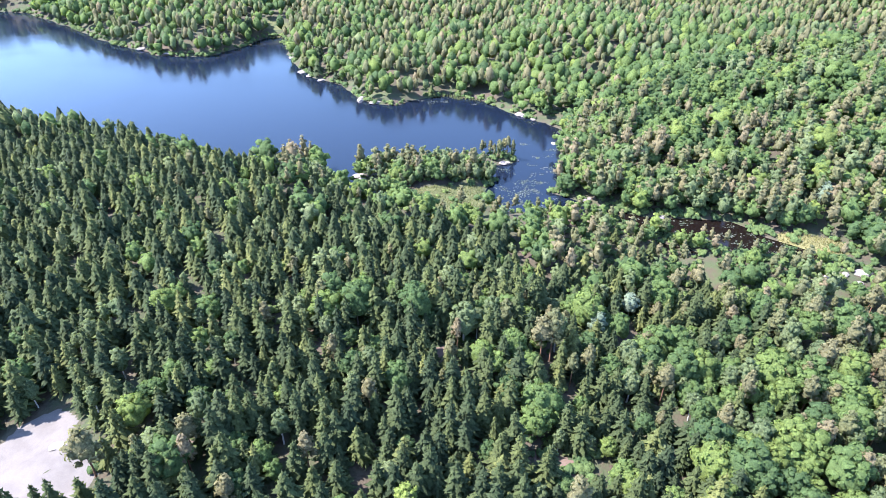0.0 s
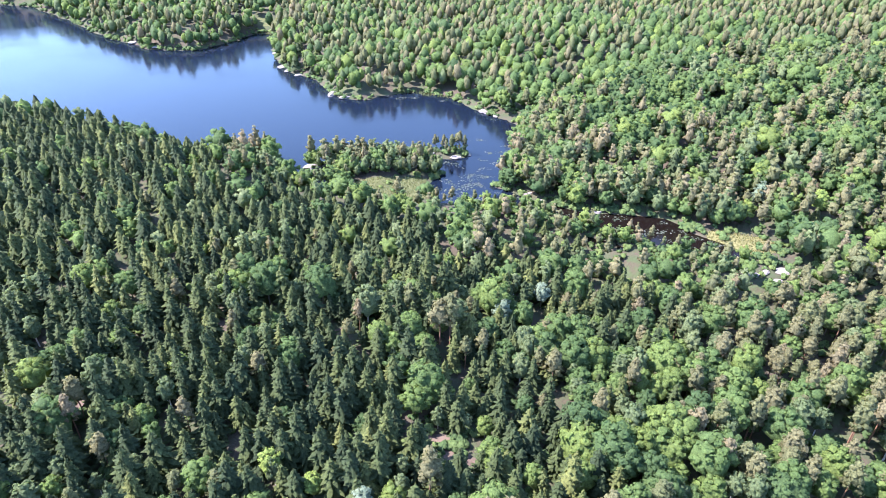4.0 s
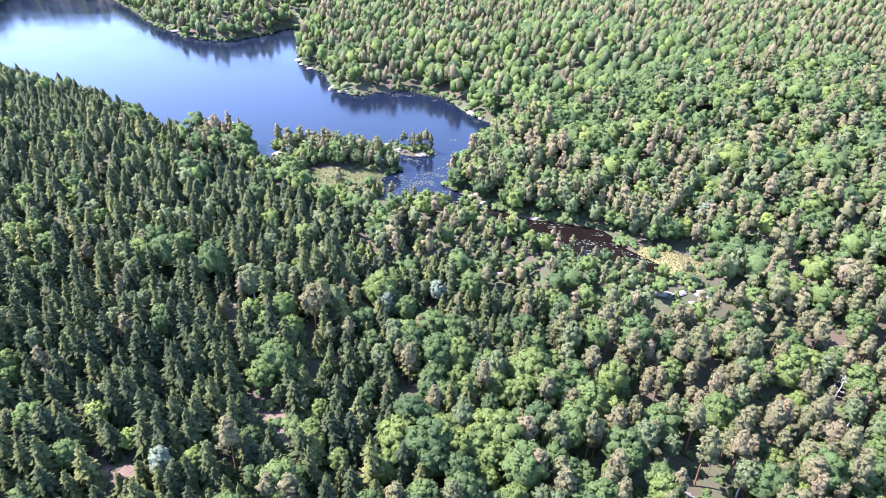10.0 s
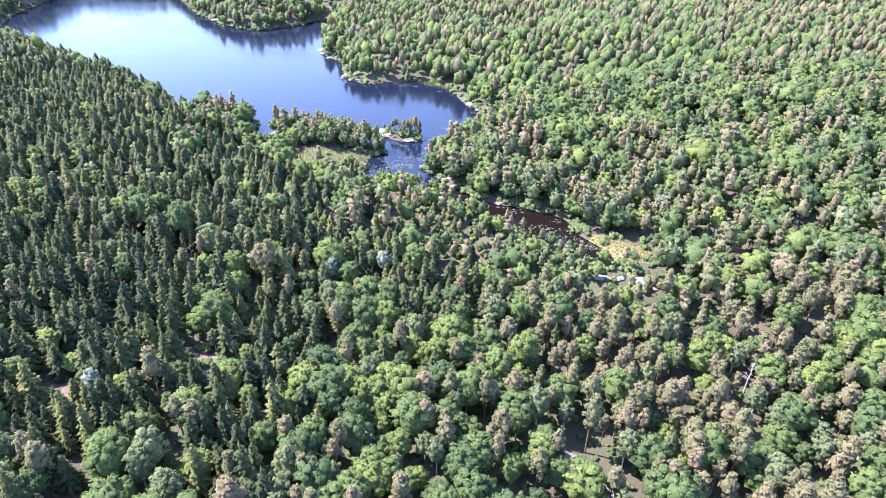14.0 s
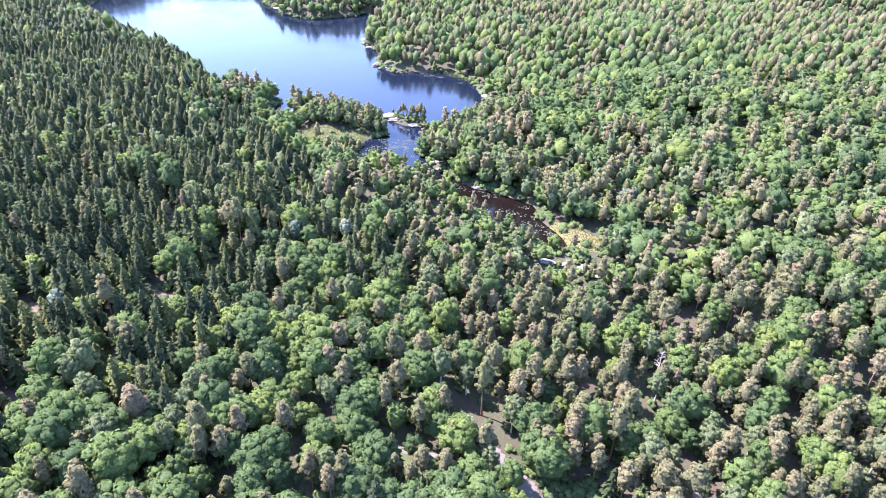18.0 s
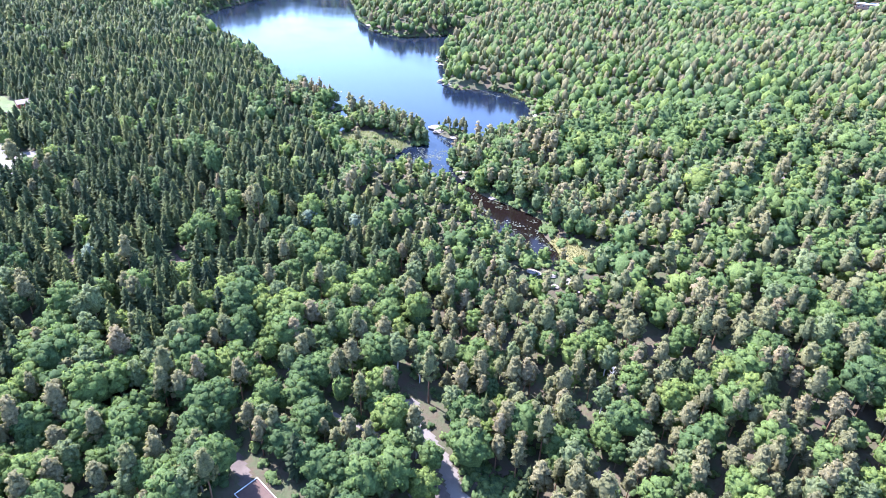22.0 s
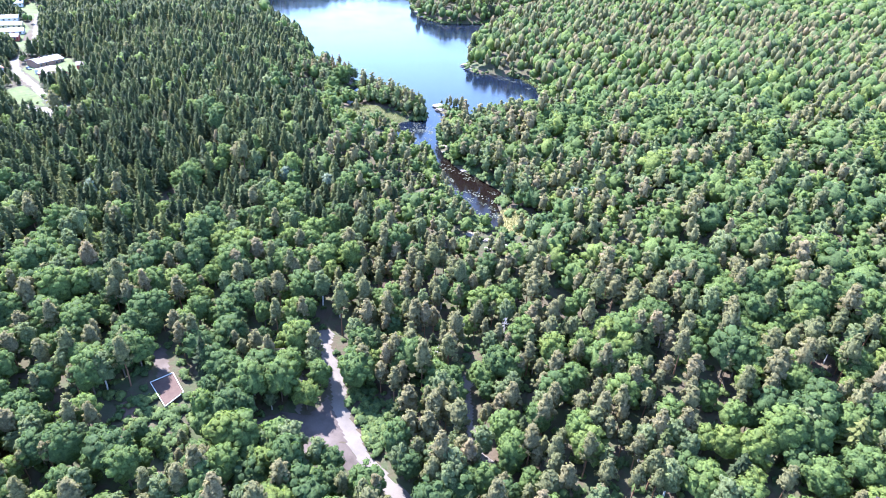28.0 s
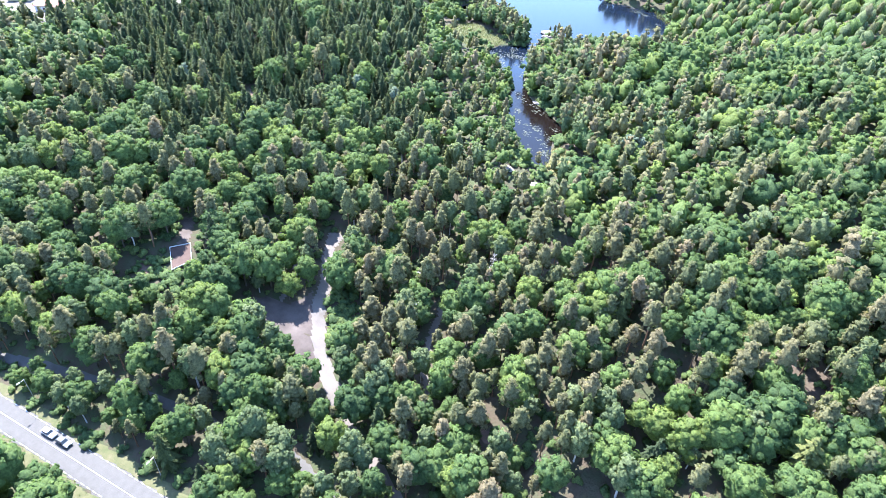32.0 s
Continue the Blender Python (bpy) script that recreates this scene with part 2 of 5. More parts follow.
def mesh_of(name, co, faces, *mats, index=None, tint=None, normals=None):
    """A mesh from arrays: faces all with the same number of corners."""
    me = bpy.data.meshes.new(name)
    n, k = faces.shape
    me.vertices.add(len(co))
    me.vertices.foreach_set("co", np.ascontiguousarray(co, np.float32).ravel())
    me.loops.add(n * k)
    me.loops.foreach_set("vertex_index", np.ascontiguousarray(faces, np.int32).ravel())
    me.polygons.add(n)
    me.polygons.foreach_set("loop_start", np.arange(0, n * k, k, dtype=np.int32))
    for m in mats:
        me.materials.append(m)
    if index is not None:
        me.polygons.foreach_set("material_index", np.ascontiguousarray(index, np.int32))
    if tint is not None:
        me.attributes.new("tint", 'FLOAT', 'POINT').data.foreach_set("value", np.ascontiguousarray(tint, np.float32))
    me.update(calc_edges=True)
    if normals is not None:
        me.shade_smooth()
        me.normals_split_custom_set_from_vertices(np.ascontiguousarray(normals, np.float32))
    return me


def ladder(lo, hi, step, far):
    """Grid lines: even between lo and hi, then ever wider out to far."""
    mid = list(np.arange(lo, hi + 0.1, step))
    s, v = step, mid[-1]
    up = []
    while v < far:
        s *= 1.25
        v += s
        up.append(v)
    s, v = step, mid[0]
    down = []
    while v > -far:
        s *= 1.25
        v -= s
        down.append(v)
    return np.array(down[::-1] + mid + up)


g = Mat("forest_floor", 0.95)
_c = g.ramp(g.noise(0.035, 4.0), [(0.35, (0.070, 0.052, 0.038)), (0.5, (0.044, 0.052, 0.024)), (0.7, (0.058, 0.076, 0.028))])
_c = g.mix(g.ramp(g.noise(0.22, 5.0, 0.7), [(0.42, (0, 0, 0)), (0.62, (1, 1, 1))]), _c, (0.062, 0.046, 0.031))
g.colour(_c)
g.bump(g.noise(1.2, 5.0), 0.8, 0.4)
FLOOR = g.m

w = Mat("lake_water", 0.1, 0.0, 0.31)
_xyz = w.t.nodes.new("ShaderNodeSeparateXYZ")
w.link(w.coords(), _xyz.inputs[0])
_peat = w.node("ShaderNodeMapRange", From_Min=52.0, From_Max=74.0)
w.link(_xyz.outputs[0], _peat.inputs["Value"])
w.colour(w.mix(_peat.outputs["Result"], (0.005, 0.008, 0.016), (0.006, 0.004, 0.0035)))
w.b.inputs["IOR"].default_value = 1.33
w.link(w.ramp(w.noise(0.03, 3.0, 0.6), [(0.4, (0.10, 0.10, 0.10)), (0.65, (0.17, 0.17, 0.17))]), w.b.inputs["Roughness"])
w.bump(w.noise(0.9, 3.0, 0.6), 0.05, 0.25)
WATER = w.m

XS, YS = ladder(-480, 330, 4.0, 4200), ladder(-40, 600, 4.0, 4200)
_gx, _gy = np.meshgrid(XS, YS)
ground = sheet("ground", XS, YS, ground_z(_gx, _gy), FLOOR)
tagged(ground, "mossy brown forest floor rising into wooded hills", "ground", kind="structure")
WX, WY = np.arange(-520, 180, 5.0), np.arange(160, 640, 5.0)
_gx, _gy = np.meshgrid(WX, WY)
_d = edge_distance(LAKE, _gx, _gy)
_in = np.minimum(np.minimum(_d[:-1, :-1], _d[1:, :-1]), np.minimum(_d[:-1, 1:], _d[1:, 1:])) < 4.0
lake = sheet("water", WX, WY, np.zeros(_gx.shape), WATER, _in)
tagged(lake, "dark blue still forest lake with a narrow outlet", "lake", kind="structure")

# ---- trees ----
RNG = np.random.RandomState(11)


def unit(v):
    return v / (np.linalg.norm(v, axis=-1, keepdims=True) + 1e-9)


def cards(centres, out, size, rng, jitter=0.5, long=1.0):
    """Leaf sprays: one bent four-sided flake at each centre, facing roughly along out; corners, triangles and corner normals."""
    n = len(centres)
    nrm = unit(unit(out) + rng.normal(0, jitter, (n, 3)) * 0.6 + np.array((0, 0, 0.2)))
    a = unit(np.cross(nrm, rng.normal(0, 1, (n, 3))))
    b = np.cross(nrm, a)
    s = (size * rng.uniform(0.6, 1.4, n))[:, None]
    p = [centres + a * s * long, centres + b * s * rng.uniform(0.45, 0.85, (n, 1)) + nrm * s * 0.25, centres - a * s * long * rng.uniform(0.7, 1.1, (n, 1)) - nrm * s * 0.2,
         centres - b * s * rng.uniform(0.45, 0.85, (n, 1)) + nrm * s * 0.15]
    i = np.arange(n) * 4
    tri = np.concatenate([np.stack([i, i + 1, i + 2], -1), np.stack([i, i + 2, i + 3], -1)])
    return np.stack(p, 1).reshape(-1, 3), tri, np.repeat(unit(0.5 * nrm + 0.5 * unit(out)), 4, 0)


def rod(path, radii, sides=5):
    """A tapered stem along path."""
    co, tri = [], []
    for (x, y, z), r in zip(path, radii):
        for k in range(sides):
            a = 6.283 * k / sides
            co.append((x + r * math.cos(a), y + r * math.sin(a), z))
    for j in range(len(path) - 1):
        for k in range(sides):
            a, b = j * sides + k, j * sides + (k + 1) % sides
            tri += [(a, b, b + sides), (a, b + sides, a + sides)]
    return np.array(co, float), np.array(tri, int)


def join(*bits):
    """Several (points, triangles, ...) into one."""
    tri, n = [], 0
    for b in bits:
        tri.append(b[1] + n)
        n += len(b[0])
    rest = [np.concatenate([b[k] for b in bits]) for k in range(2, len(bits[0]))]
    return (np.concatenate([b[0] for b in bits]), np.concatenate(tri), *rest)


def stem(h, r, rng, limbs, lo, hi, reach, rise, bend=0.25, sides=5):
    p = [(0, 0, -0.6)] + [(rng.normal(0, bend) * k / 3, rng.normal(0, bend) * k / 3, h * k / 3) for k in (1, 2, 3)]
    bits = [rod(p, [r * 1.25, r, r * 0.7, r * 0.15], sides)]
    for k in range(limbs):
        z = h * rng.uniform(lo, hi)
        a = rng.uniform(0, 6.28)
        q = reach * rng.uniform(0.6, 1.1)
        bits.append(rod([(0, 0, z), (math.cos(a) * q * 0.5, math.sin(a) * q * 0.5, z + rise * 0.6), (math.cos(a) * q, math.sin(a) * q, z + rise)], [r * 0.4, r * 0.28, r * 0.08], 3))
    return join(*bits)


def spruce_shape(lod, seed):
    """Whorls of drooping, finger-like boughs round a straight stem and a close inner cone; coarser ones are stacked ragged skirts."""
    rng = np.random.RandomState(seed)
    h, wide = 12.8 * rng.uniform(0.82, 1.14) * (1.0, 0.9, 0.8, 0.76)[lod], rng.uniform(2.8, 3.5) * (1.0, 1.05, 1.2, 1.3)[lod]
    co, tri = [], []
    if lod == 0:
        n, m = 13, 8
        for j in range(n):
            u = (j + 0.3) / n
            z = h * (0.12 + 0.85 * u)
            reach = wide * (1 - u ** 1.25) ** 0.8 * rng.uniform(0.75, 1.2) + 0.35
            off = rng.uniform(0, 6.28)
            for k in range(m):
                a = off + 6.283 * (k + rng.uniform(-0.3, 0.3)) / m
                q = reach * rng.uniform(0.6, 1.3)
                wdt = min(1.15, 6.283 * reach / m * 0.62) * rng.uniform(0.7, 1.2) + 0.12
                ca, sa = math.cos(a), math.sin(a)
                dz = -q * rng.uniform(0.05, 0.5)
                zz = z + rng.uniform(-0.35, 0.35)
                mz = zz + dz * 0.45
                i = len(co)
                co += [(ca * 0.06, sa * 0.06, zz + 0.5), (ca * q * 0.6 - sa * wdt * 0.5, sa * q * 0.6 + ca * wdt * 0.5, mz - 0.22), (ca * q, sa * q, zz + dz),
                       (ca * q * 0.6 + sa * wdt * 0.5, sa * q * 0.6 - ca * wdt * 0.5, mz - 0.22), (ca * q * 0.6, sa * q * 0.6, mz + 0.2)]
                tri += [(i, i + 1, i + 4), (i + 1, i + 2, i + 4), (i, i + 4, i + 3), (i + 4, i + 2, i + 3)]
        skirts = [(h * 0.10, h * 0.9, wide * 0.62, 8)]
    else:
        n = (0, 6, 3, 2)[lod]
        skirts = [(h * (0.12 + 0.78 * j / n), h * (0.12 + 0.78 * (j + (1.5, 1.5, 1.25)[lod - 1]) / n) + 0.6, wide * (1 - j / n) ** 0.75 + 0.2, (14, 10, 7)[lod - 1]) for j in range(n)]
    for z0, z1, r, m in skirts:
        i = len(co)
        top = min(z1, h)
        off = rng.uniform(0, 6.28)
        co.append((0, 0, top))
        for k in range(m):
            a = off + 6.283 * (k + rng.uniform(-0.2, 0.2)) / m
            q = r * rng.uniform(0.8, 1.2) * (1.12 if k % 2 else 0.68)
            co.append((math.cos(a) * q, math.sin(a) * q, z0 + (0.0 if k % 2 else 0.35 * r) + rng.uniform(-0.2, 0.2)))
        tri += [(i, i + 1 + k, i + 1 + (k + 1) % m) for k in range(m)]
    i = len(co)
    co += [(0.28, 0, h * 0.92), (-0.15, 0.24, h * 0.92), (-0.15, -0.24, h * 0.92), (0, 0, h * (1.06 if lod == 0 else 0.99))]
    tri += [(i, i + 1, i + 3), (i + 1, i + 2, i + 3), (i + 2, i, i + 3)]
    trunk = stem(h * 0.95, 0.16, rng, 0, 0, 1, 1, 0, 0.03, 6 if lod == 0 else 3)
    crown = turned_out(np.array(co), np.array(tri), (0.7, 0.75, 0.6, 0.6)[lod])
    if lod < 3:
        crown = fuzz(rng, crown, (90, 26, 10)[lod], (0.42, 0.62, 0.9)[lod], 0.4, 1.3)
    return crown, trunk


def turned_out(co, tri, keep):
    """Faces of a conical crown turned outwards, with normals between each face's own and the cone's."""
    r = np.hypot(co[:, 0], co[:, 1])
    out = unit(np.stack([co[:, 0], co[:, 1], 0.6 * r + 0.15], -1))
    fn = unit(np.cross(co[tri[:, 1]] - co[tri[:, 0]], co[tri[:, 2]] - co[tri[:, 0]]))
    back = (fn * out[tri].mean(1)).sum(-1) < 0
    tri = np.where(back[:, None], tri[:, ::-1], tri)
    fn = np.where(back[:, None], -fn, fn)
    vn = np.zeros(co.shape)
    for k in range(3):
        np.add.at(vn, tri[:, k], fn)
    return co, tri, unit(keep * unit(vn) + (1 - keep) * out)


def ball(steps, below):
    """A ball of triangles without its underside."""
    bm = bmesh.new()
    bmesh.ops.create_icosphere(bm, subdivisions=steps, radius=1.0)
    co = np.array([v.co[:] for v in bm.verts])
    tri = np.array([[v.index for v in f.verts] for f in bm.faces])
    bm.free()
    tri = tri[co[tri].mean(1)[:, 2] > below]
    used, back = np.unique(tri, return_inverse=True)
    return co[used], back.reshape(-1, 3)


CORE, DOME = ball(1, -0.7), ball(2, -0.45)


def dome(rng, wide, z0, z1, point, coarse=False, lumps=0.3):
    """The closed mass of one crown: a lumpy dome from z0 to z1, drawn to a tip by point."""
    v, tri = CORE if coarse else DOME
    off = Vector(rng.uniform(-40, 40, 3))
    k = np.array([1 + lumps * (noise.noise(Vector(p) * 1.6 + off) + 0.6 * noise.noise(Vector(p) * 3.7 + off)) for p in v])[:, None]
    k = k * rng.uniform(0.9, 1.1, k.shape)
    up = np.clip(v[:, 2:], 0, 1)
    half = (z1 - z0) / 2
    co = v * k * np.array((wide, wide, half)) * np.concatenate([1 - point * up, 1 - point * up, np.ones(up.shape)], -1)
    co[:, 2] += (z0 + z1) / 2
    fn = unit(np.cross(co[tri[:, 1]] - co[tri[:, 0]], co[tri[:, 2]] - co[tri[:, 0]]))
    vn = np.zeros(co.shape)
    for c in range(3):
        np.add.at(vn, tri[:, c], fn)
    return co, tri, unit(0.6 * unit(vn) + 0.4 * unit(v + np.array((0, 0, 0.5))))


def fuzz(rng, mass, n, size, proud=0.35, long=1.0):
    """Loose sprays standing out from the upper faces of a crown's mass."""
    co, tri, nv = mass
    f = tri[rng.randint(0, len(tri), n)]
    b = rng.dirichlet((1, 1, 1), n)[:, :, None]
    out = (nv[f] * b).sum(1)
    return join(mass, cards((co[f] * b).sum(1) + out * size * proud * rng.uniform(0.2, 1.3, (n, 1)), out, size, rng, 0.75, long))


def puffy(rng, puffs, per, size, flat=0.8, long=1.0, jitter=0.5, core=0.88):
    """A crown of leafy clumps, (centre, radius) pairs: an uneven close core each, with loose sprays on its upper and outer sides."""
    mid = np.array([c for c, r in puffs]).mean(0) - np.array((0, 0, 1.5))
    own = 0.45 if per else 0.3
    bits = []
    for c, r in puffs:
        c = np.array(c, float)
        lean = unit(c - mid)
        a = rng.uniform(0, 6.28)
        v = CORE[0] @ np.array(((math.cos(a), math.sin(a), 0), (-math.sin(a), math.cos(a), 0), (0, 0, 1)))
        q = c + v * r * core * rng.uniform(0.66, 1.28, (len(v), 1)) * np.array((1, 1, flat))
        bits.append((q, CORE[1], unit(own * v + (1 - own) * unit(q - mid))))
        if per:
            d = unit(rng.normal(0, 1, (per, 3)) + 0.45 * lean)
            d[:, 2] = np.where(d[:, 2] < -0.3, -d[:, 2], d[:, 2])
            k = cards(c + d * r * rng.uniform(0.85, 1.12, (per, 1)) * np.array((1, 1, flat)), d, size, rng, jitter, long)
            bits.append((k[0], k[1], unit(0.55 * k[2] + 0.45 * unit(k[0] - mid))))
    return join(*bits)


def broadleaf_shape(lod, seed, slim=1.0, h0=12.5):
    """A round, full dome of many leafy clumps, some standing out."""
    rng = np.random.RandomState(seed)
    h, wide = h0 * rng.uniform(0.86, 1.12), 4.2 * slim * rng.uniform(0.82, 1.18)
    n, per, size = ((27, 13, 0.35), (9, 4, 0.6), (0, 0, 1.0), (0, 0, 1.0))[lod]
    mid, tall = h * 0.58, h * 0.37
    puffs = []
    for k in range(n):
        u = 1 - (k + 0.5) / n * 1.3
        a = k * 2.4 + rng.uniform(-0.4, 0.4)
        q = math.sqrt(max(0.0, 1 - u * u)) * wide * rng.uniform(0.62, 0.95)
        r = wide * rng.uniform(0.18, 0.32) * (1.0, 1.25)[lod]
        puffs.append(((math.cos(a) * q, math.sin(a) * q, mid + u * tall * rng.uniform(0.85, 1.05)), r))
    mass = dome(rng, wide * (0.80, 0.82, 0.88, 0.95)[lod], h * 0.24, h * (0.88, 0.88, 0.92, 0.92)[lod], 0.18, lod > 0, 0.42)
    if lod:
        mass = fuzz(rng, mass, (0, 14, 20, 10)[lod], wide * (0, 0.2, 0.24, 0.34)[lod])
    crown = join(mass, puffy(rng, puffs, per, size, 0.85)) if puffs else mass
    return crown, stem(h * 0.75, 0.2, rng, (4, 0, 0, 0)[lod], 0.3, 0.6, wide * 0.6, 2.0, 0.3, 6 if lod == 0 else 3)


def birch_shape(lod, seed):
    return broadleaf_shape(lod, seed + 50, 0.66, 13.2)


def pine_shape(lod, seed):
    """A bare reddish stem with a tall, broken, narrowing crown of needle tufts."""
    rng = np.random.RandomState(seed + 90)
    h, wide = 15.2 * rng.uniform(0.86, 1.12) * (1.0, 1.0, 0.92, 0.74)[lod], 2.7 * rng.uniform(0.8, 1.2)
    n, per, size = ((23, 12, 0.33), (7, 4, 0.56), (0, 0, 1.0), (0, 0, 1.0))[lod]
    puffs = [((0, 0, h * 0.95), wide * 0.34)] if n else []
    for k in range(n):
        a = k * 2.4 + rng.uniform(-0.5, 0.5)
        u = (k + 0.5) / n
        q = wide * (0.78 - 0.52 * u * u) * rng.uniform(0.5, 1.12)
        puffs.append(((math.cos(a) * q, math.sin(a) * q, h * (0.46 + 0.46 * u) + rng.normal(0, 0.25)), wide * rng.uniform(0.24, 0.38) * (1.0, 1.25)[lod]))
    mass = dome(rng, wide * (0.62, 0.66, 0.78, 0.88)[lod], h * (0.46, 0.44, 0.40, 0.38)[lod], h * (0.93, 0.93, 0.94, 0.94)[lod], 0.42 if lod < 2 else 0.3, lod > 0, 0.5)
    if lod:
        mass = fuzz(rng, mass, (0, 12, 18, 8)[lod], wide * (0, 0.26, 0.32, 0.46)[lod])
    crown = join(mass, puffy(rng, puffs, per, size, 0.72, 1.2, 0.6, 0.8)) if puffs else mass
    return crown, stem(h * 0.93, 0.17, rng, (4, 0, 0, 0)[lod], 0.4, 0.85, wide * 0.7, 0.7, 0.25, 6 if lod == 0 else 3)


SHAPE = {"spruce": spruce_shape, "pine": pine_shape, "broadleaf": broadleaf_shape, "birch": birch_shape}
KINDS = list(SHAPE)
VARIANTS = (6, 5, 5, 4)
TEMPLATES = {(k, lod): [SHAPE[k](lod, 100 * lod + 7 * i + 3) for i in range(VARIANTS[lod])] for k in KINDS for lod in range(4)}

# Clearings: outlines where no tree stands.
CLEARINGS = []


def ribbon(points, width):
    """The outline of a way along points."""
    p = np.array(points, float)
    d = np.gradient(p, axis=0)
    d /= np.linalg.norm(d, axis=1, keepdims=True)
    nrm = np.stack([-d[:, 1], d[:, 0]], -1) * width / 2
    return np.concatenate([p + nrm, (p - nrm)[::-1]])



def blob(cx, cy, rx, ry, turn=0.0, n=10):
    t = np.linspace(0, 6.283, n, endpoint=False)
    c, s = math.cos(radians(turn)), math.sin(radians(turn))
    return np.stack([cx + rx * np.cos(t) * c - ry * np.sin(t) * s, cy + rx * np.cos(t) * s + ry * np.sin(t) * c], -1)


ROAD_DIR = np.array((0.804, 0.594))
ROAD_SIDE = np.array((0.594, -0.804))
ROAD_MID = np.array((179.5, 19.7)) + ROAD_SIDE * 3.85
ROAD = ribbon([ROAD_MID - ROAD_DIR * 110, ROAD_MID, ROAD_MID + ROAD_DIR * 150], 7.7)
VERGE = ribbon([ROAD_MID + ROAD_SIDE * 6.2 - ROAD_DIR * 110, ROAD_MID + ROAD_SIDE * 6.2, ROAD_MID + ROAD_SIDE * 6.2 + ROAD_DIR * 150], 4.8)
BACK_VERGE = ribbon([ROAD_MID - ROAD_SIDE * 5.3 - ROAD_DIR * 110, ROAD_MID - ROAD_SIDE * 5.0, ROAD_MID - ROAD_SIDE * 5.0 + ROAD_DIR * 60], 3.0)
GRAVEL_ROAD = ribbon([(130, 104), (140, 98), (149.5, 94.5), (160, 88.5), (171, 85), (181, 82.8), (192, 83), (200, 83)], 4.4)
LOWER_ROAD = ribbon([(199, 83), (207, 83.6), (218, 85), (232, 87), (255, 98)], 2.8)
TURNING = np.array([(152, 90), (158, 87), (170, 84), (181, 81.5), (178, 78), (170, 75), (163, 69), (155, 64), (150, 67), (151, 75), (156, 80), (155, 86)], float)
SIDE_WAY = ribbon([(108, 80), (116, 84), (129, 87), (138, 88), (148, 84), (154, 78)], 2.0)
CYCLE_WAY = ribbon([(128, -12), (144, 4), (156, 18), (165, 29), (187, 50), (205, 66.5), (213, 70), (222, 74), (250, 88)], 2.6)
WOOD_PATH = ribbon([(176, 124), (189, 112), (195, 108), (203, 106), (208, 102), (212, 94), (216, 86)], 2.4)
COURT = np.array([(121.2, 51.1), (121.5, 57.5), (131.0, 56.4), (133.0, 50.3)], float)
COURT_WAY = ribbon([(106, 59), (113, 57.5), (121, 55)], 3.5)
LOT = np.array([(-112, 80), (-101, 98), (-100, 103), (-93, 109), (-87, 106), (-80, 96), (-75, 90), (-76, 84), (-90, 76)], float)
VILLAGE_ROAD = ribbon([(-352, 153), (-300, 138), (-262, 127), (-235, 116), (-210, 101), (-184, 96), (-148, 96), (-131, 95), (-112, 95), (-98, 94)], 4.6)
LAWN_FAR = np.array([(-379, 139), (-397, 162), (-350, 157), (-331, 142)], float)
LAWN_NEAR = np.array([(-268, 113), (-264, 128), (-240, 124), (-230, 112)], float)
LAWN_BY_HOUSE = np.array([(-205, 130), (-150, 128), (-138, 116), (-150, 100), (-190, 100), (-212, 112)], float)
LAWN_BEND = np.array([(-150, 92), (-146, 78), (-118, 80), (-106, 90), (-125, 93)], float)
YARD_SOUTH = np.array([(-140, -6), (-140, 30), (-100, 34), (-80, 24), (-84, -4)], float)
ROWS = np.array([(-345, 108), (-345, 136), (-300, 134), (-266, 120), (-262, 106), (-300, 104)], float)
MEADOW = np.array([(-14, 229), (-4, 232), (8, 235), (18, 237), (20, 229), (20, 220), (12, 211), (0, 209), (-11, 215)], float)
REED_BANK = np.array([(124, 199), (132, 199), (146, 194), (150, 188), (143, 183), (133, 181), (126, 186)], float)
ROCK_CLEARING = np.array([(127, 174), (134, 176), (147, 178), (152, 173), (144, 169), (134, 167)], float)
TANK_YARD = np.array([(248, 124), (256, 129), (264, 134), (282, 130), (286, 104), (262, 100), (248, 110)], float)
GLADES = [blob(31, 96.5, 10, 3.4, -27), blob(-62, 98, 6, 3.5), blob(32.5, 47.8, 9, 3.4, -11), blob(78, 180, 4, 2), blob(171, 94.5, 13, 4.5, -16), blob(185, 288, 7, 5),
          blob(4, 73, 6, 3), blob(128, 44, 6, 4), blob(-210, 165, 22, 5, 10), blob(60, 735, 40, 12, 60), blob(-125, 497, 10, 6), blob(-448, 575, 24, 14, 60), blob(165, 664, 16, 9, 10)]
GLADES = [blob(-19, 134, 3.5, 2), blob(0, 131, 3.5, 2, 40), blob(-25, 112, 3, 2, 20), blob(224, 113, 3, 2, 20), blob(100, 110, 5, 2.5, 60)] + GLADES
CLEARINGS += [ROAD, VERGE, BACK_VERGE, GRAVEL_ROAD, LOWER_ROAD, TURNING, SIDE_WAY, CYCLE_WAY, WOOD_PATH, COURT, COURT_WAY, LOT, VILLAGE_ROAD, LAWN_FAR, LAWN_NEAR, LAWN_BY_HOUSE,
              LAWN_BEND, YARD_SOUTH, ROWS, MEADOW, REED_BANK, ROCK_CLEARING, TANK_YARD, ISLET, blob(249, 119, 4, 5), blob(140, 49, 8, 6), blob(133, 60, 5, 5)] + GLADES


def near(x, y, cx, cy, r):
    return np.exp(-((x - cx) ** 2 + (y - cy) ** 2) / (2 * r * r))


